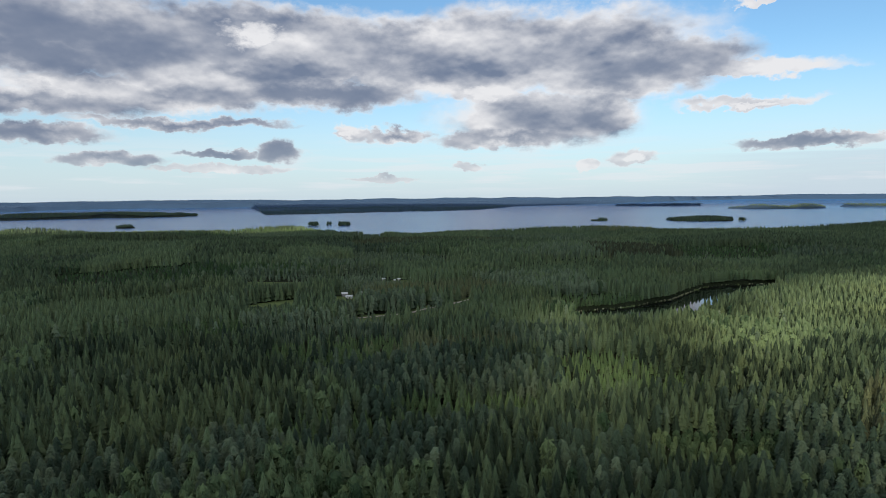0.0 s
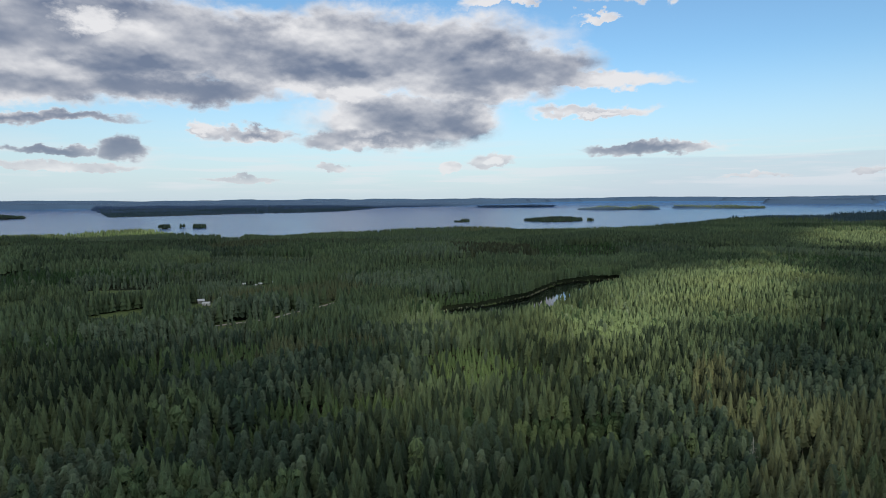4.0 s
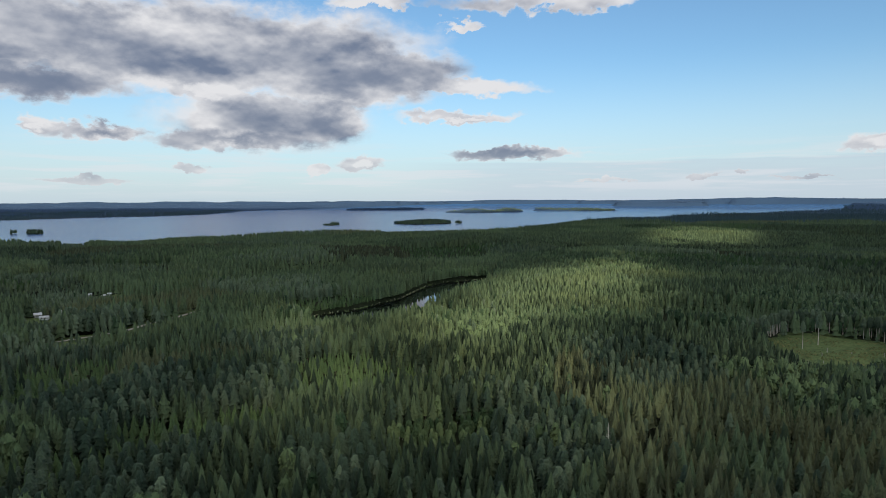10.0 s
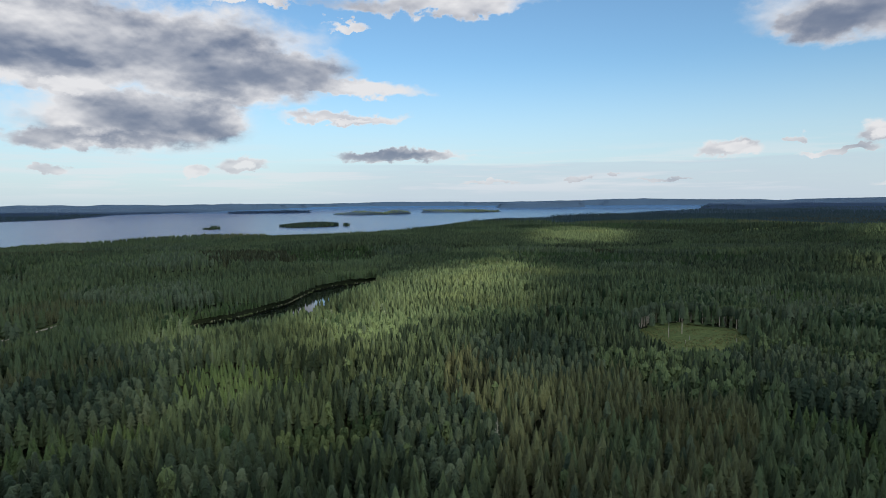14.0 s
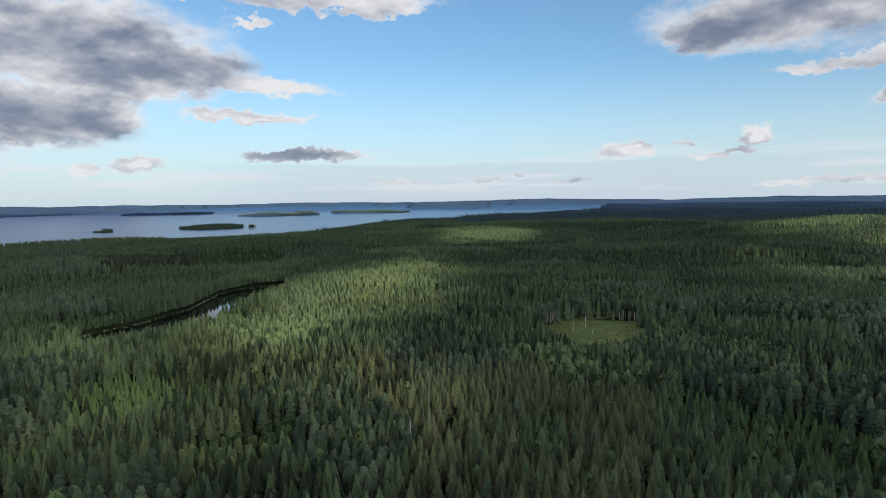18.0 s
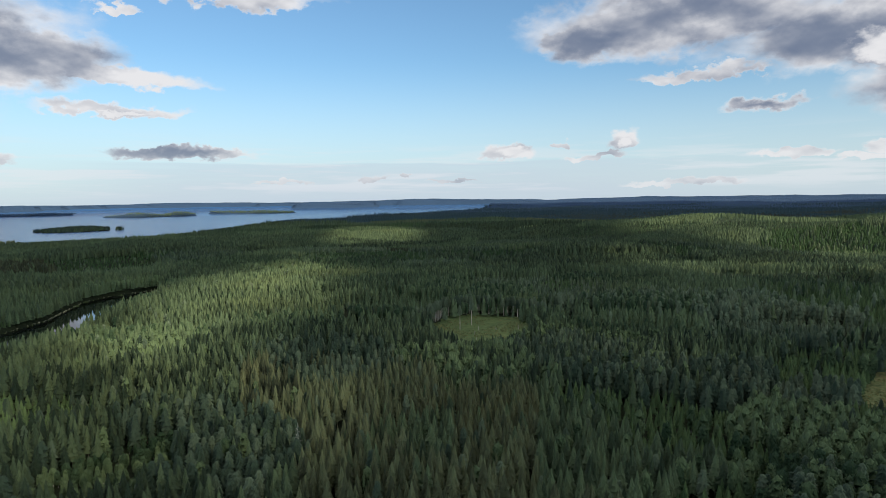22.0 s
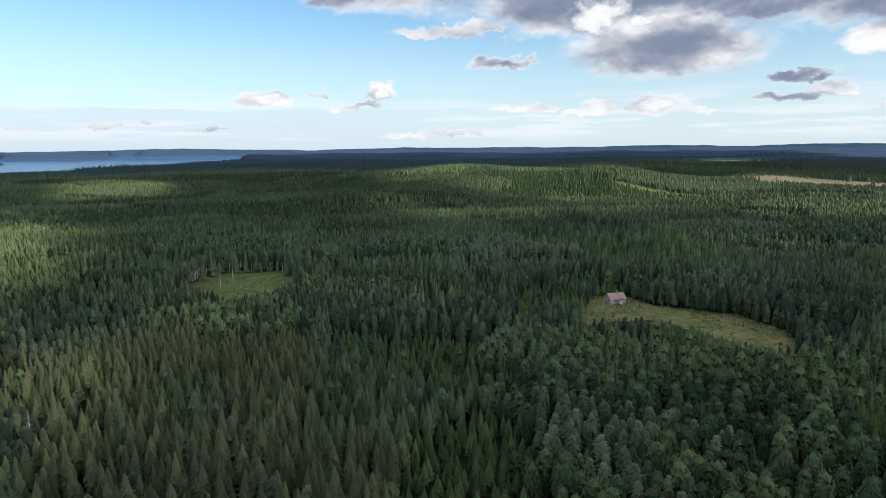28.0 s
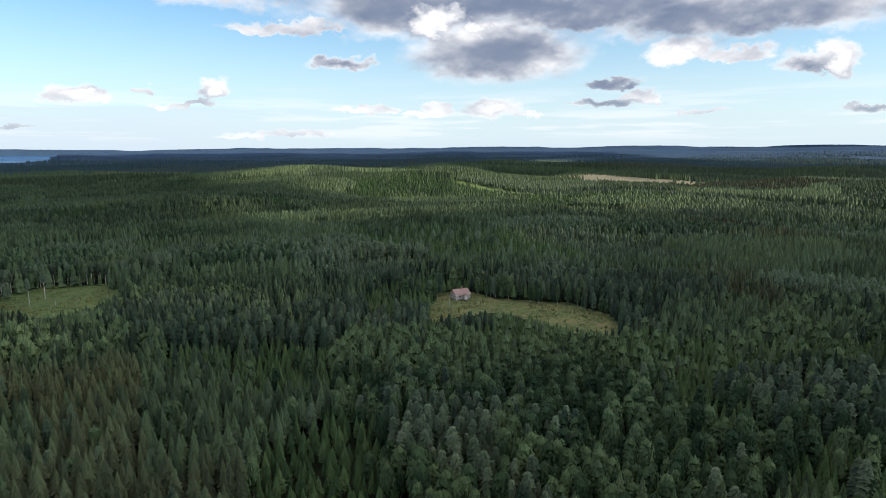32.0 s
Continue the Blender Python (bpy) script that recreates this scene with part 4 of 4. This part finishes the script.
house("cabin", (-84, 522, level_at(-84, 522) + 0.3), 15, 4.6, 3.4, 2.2, 3.4, GREY_WALL, TIN, "grey cabin with a pale tin roof among trees", "cabin")
house("cabin", (-78, 509, level_at(-78, 509) + 0.3), -10, 5.4, 3.0, 2.0, 2.9, WHITE_WALL, TIN, "low white cabin with a tin roof", "cabin")
house("cabin", (-72, 528, level_at(-72, 528) + 0.3), 40, 4.0, 3.2, 2.3, 3.5, GREY_WALL, TIN, "small grey cabin at the forest's edge", "cabin")
for sx, sy, turn in ((-101, 523, 20), (-97, 529, -30), (-92, 506, 5)):
    house("shed", (sx, sy, level_at(sx, sy) + 0.3), turn, 3.2, 2.4, 1.9, 2.7, OLD_WALL, TIN, "small shed with a pale tin roof", "shed", windows=0)
for sx, sy, turn in ((-62, 641, 0), (-50, 628, 30), (-46, 636, -20), (-33, 640, 10)):
    house("shed", (sx, sy, level_at(sx, sy) + 0.3), turn, 2.8, 2.2, 1.7, 2.4, GREY_WALL, TIN, "grey tin-roofed summer hut among birches", "hut", windows=1)


def build_road():
    pts = [Vector((x, y, 0)) for x, y in ROAD]
    left, right = [], []
    for i in range(4 * (len(pts) - 1) + 1):
        k, f = min(i // 4, len(pts) - 2), (i - 4 * min(i // 4, len(pts) - 2)) / 4
        c, d = pts[k].lerp(pts[k + 1], f), (pts[k + 1] - pts[k]).normalized()
        side = Vector((-d.y, d.x, 0)) * (1.6 + 0.2 * math.sin(i * 1.7))
        for row, p in ((left, c + side), (right, c - side)):
            row.append((p.x, p.y, level_at(p.x, p.y) + 0.35))
    v = np.array(left + right)
    m = len(left)
    f = np.array([(m + i, m + i + 1, i + 1, i) for i in range(m - 1)])
    tagged(mesh_object("road", v, f, [DIRT], smooth=True), "pale gravel forest road", "road", kind="structure")


build_road()


def pole(x, y, height, label="grey wooden pole standing in a clearing", name="pole", radius=0.16):
    v, f = stem(8, radius, height, 0.75)
    cap = np.array([[8 + i for i in (0, 1, 2)], [8, 10, 11], [8, 11, 12], [8, 12, 13], [8, 13, 14], [8, 14, 15]])
    ob = mesh_object(name, v, np.concatenate([f, cap]), [POLE_WOOD])
    ob.matrix_basis = pose(x, y, level_at(x, y) - 0.2)
    tagged(ob, label, "pole")


pole(318, 1, 7.5, "grey wooden power pole by the farmhouse", "power_pole")
pole(326, -14, 3.0)
for sx, sy, h in ((322, 213, 2.6), (309, 207, 2.8), (339, 194, 2.6), (330, 205, 1.2), (300, 200, 1.4)):
    pole(sx, sy, h, "tall cut stump standing in a clearing", "high_stump", 0.2)


def snag(x, y, height):
    """A dead tree: bare stem with short dry branches."""
    tree = new("dead_tree")
    tagged(tree, "dead grey spruce with bare branches", "tree")
    part("trunk", stem(6, 0.18, height, 0.2), POLE_WOOD, tree)
    rng = np.random.default_rng(int(x))
    twigs = []
    for k in range(34):
        h = height * (0.35 + 0.62 * k / 34)
        size = 0.35 + (height - h) * 0.22
        twigs.append(kite((0, 0, h), rng.random() * 6.28, size, 0.07, 0.1 + 0.25 * size * rng.random()))
    part("branches", join(twigs), POLE_WOOD, tree)
    tree.matrix_basis = pose(x, y, level_at(x, y))


snag(265, 184, 9.5)
snag(119, 144, 16.5)


def single(kind, x, y, height, width=1.0, lean=0.0, seed=0, crown=None, label=""):
    """One tree that stands apart."""
    maker, leaf, bark = MAKERS[kind]
    rng = np.random.default_rng(500 + seed)
    (cv, cf), (tv, tf) = maker(rng, 0, crown) if crown else maker(rng, 0)
    tree = new(kind + "_tree")
    tagged(tree, label or LABELS[kind], "tree", group="trees at the edge of clearings")
    stem_ob = mesh_object("trunk", tv * ((2.0, 2.0, 1) if crown else (1.25, 1.25, 1)), tf, [PALE_BARK if crown else bark])
    crown_ob = mesh_object("crown", cv, cf, [leaf], tone=np.full(len(cv), 0.5))
    stem_ob.parent = crown_ob.parent = tree
    tree.matrix_basis = pose(x, y, level_at(x, y), lean, 0, 57.0 * seed) @ Matrix.Diagonal((height * width, height * width, height, 1))
    return tree


for k, (sx, sy, h, lean) in enumerate(((326, 10, 13.5, 9), (327, 12, 13, -6), (325, 24, 14, 0), (329, 17, 12, 4), (364, -8, 18, 0), (347, -15, 11, 3), (343, -20, 10, -4),
                                       (341, -25, 14, 2), (339, -29, 14.5, 0), (337, -32, 14, -3), (329, -43, 11, 0), (325, -47, 12, 3), (324, -57, 11, 0), (321, -62, 12, 2))):
    single("birch", sx, sy, h, 0.9, lean, k, label="slender birch with a white trunk beside a meadow")
edge_rng = np.random.default_rng(3)
edge = PALE_EDGE
bare = None
for (ax, ay), (bx, by) in zip(edge, edge[1:]):
    steps = max(2, int(math.hypot(bx - ax, by - ay) / 1.9))
    for i in range(steps):
        f = (i + edge_rng.random() * 0.6) / steps
        depth = 1 + 0.022 * edge_rng.random()
        sx, sy = (ax + (bx - ax) * f) * depth, (ay + (by - ay) * f) * depth
        h = 11.5 + 3 * edge_rng.random()
        if bare is None or i % 9 == 0:
            bare = single("pine", sx, sy, h, 0.9, 0, i, 0.5, "tall pine with a bare pale trunk at a clearing's edge")
        else:
            m = pose(sx, sy, level_at(sx, sy), 0, 0, 360 * edge_rng.random()) @ Matrix.Diagonal((h * 0.9, h * 0.9, h, 1))
            copy_thing(bare, m).matrix_basis = m
single("pine", 335, 227, 17.5, 0.75, 0, 71, 0.55, "lone tall pine standing in a clearing")
single("pine", 319, 225, 15.5, 0.65, 0, 72, 0.6, "lone tall pine standing in a clearing")


def build_tufts():
    """Rough grass, seedlings and brush in the open ground."""
    rng = np.random.default_rng(11)
    V, F, T, count = [], [], [], 0
    p = np.stack([rng.uniform(255, 385, 26000), rng.uniform(-90, 265, 26000)], -1)
    x, y = p.T
    p = p[in_polygon(x, y, GLADE, 3) | in_polygon(x, y, MEADOW, 3)]
    z = ground_height(p[:, 0], p[:, 1])
    patch = fbm(p[:, 0], p[:, 1], 12, 3)
    for (px, py), pz, q in zip(p, z, patch):
        if q < 0.42 or rng.random() > 0.75:
            continue
        h = 0.25 + 0.5 * rng.random() + (1.4 * rng.random() if rng.random() < 0.05 else 0)
        v, f = cone_tier(rng, 5, h, 0, 0, 0.35 + 0.5 * rng.random(), 0.4)
        V.append(v + (px, py, pz - 0.05)), F.append(f + count), T.append(np.full(len(v), rng.random()))
        count += len(v)
    tagged(mesh_object("grass_tufts", np.concatenate(V), np.concatenate(F), [TUFT], tone=np.concatenate(T)),
           "rough dry grass tufts and brush in open meadow", "grass", kind="stuff")
    V, F, T, count = [], [], [], 0
    for (ax, ay), (bx, by) in zip(POND_FAR, POND_FAR[1:]):
        for k in range(int(math.hypot(bx - ax, by - ay) * 1.2)):
            f = rng.random()
            v, g = cone_tier(rng, 4, 0.35 + 0.6 * rng.random(), 0, 0, 0.5, 0.3)
            V.append(v + (ax + (bx - ax) * f + 2 * (rng.random() - 0.5), ay + (by - ay) * f + 0.8 + 2 * (rng.random() - 0.5), -0.5)), F.append(g + count)
            T.append(np.full(len(v), rng.random()))
            count += len(v)
    tagged(mesh_object("reeds", np.concatenate(V), np.concatenate(F), [REED], tone=np.concatenate(T)), "pale reeds fringing a black pond", "reeds", kind="stuff")


build_tufts()


# ---- unseen cloud deck added behind the camera, its gaps set to let the sun onto chosen ground ----
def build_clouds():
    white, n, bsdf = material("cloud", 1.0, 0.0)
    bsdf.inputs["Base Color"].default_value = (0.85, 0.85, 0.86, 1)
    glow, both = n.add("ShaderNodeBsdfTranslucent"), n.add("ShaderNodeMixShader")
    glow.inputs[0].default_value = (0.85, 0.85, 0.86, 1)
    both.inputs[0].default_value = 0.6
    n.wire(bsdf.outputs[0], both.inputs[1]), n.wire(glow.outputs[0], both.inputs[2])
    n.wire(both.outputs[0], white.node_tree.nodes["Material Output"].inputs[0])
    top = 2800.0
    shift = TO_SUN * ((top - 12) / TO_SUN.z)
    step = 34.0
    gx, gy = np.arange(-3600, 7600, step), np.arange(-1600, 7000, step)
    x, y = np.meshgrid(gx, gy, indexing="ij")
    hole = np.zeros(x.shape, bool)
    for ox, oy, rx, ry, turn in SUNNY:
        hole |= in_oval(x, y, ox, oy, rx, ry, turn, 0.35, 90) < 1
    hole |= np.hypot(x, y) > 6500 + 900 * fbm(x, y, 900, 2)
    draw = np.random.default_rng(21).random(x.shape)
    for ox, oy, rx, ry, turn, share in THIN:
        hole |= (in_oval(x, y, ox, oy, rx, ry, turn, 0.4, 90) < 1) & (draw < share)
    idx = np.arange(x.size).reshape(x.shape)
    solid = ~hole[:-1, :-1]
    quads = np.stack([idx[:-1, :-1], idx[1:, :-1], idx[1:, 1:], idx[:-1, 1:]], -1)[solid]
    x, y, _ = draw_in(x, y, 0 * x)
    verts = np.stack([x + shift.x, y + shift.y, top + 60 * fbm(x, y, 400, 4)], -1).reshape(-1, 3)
    tagged(mesh_object("cloud", verts, quads, [white], smooth=True), "unseen broken grey cloud deck with gaps of sun", "cloud", kind="structure")


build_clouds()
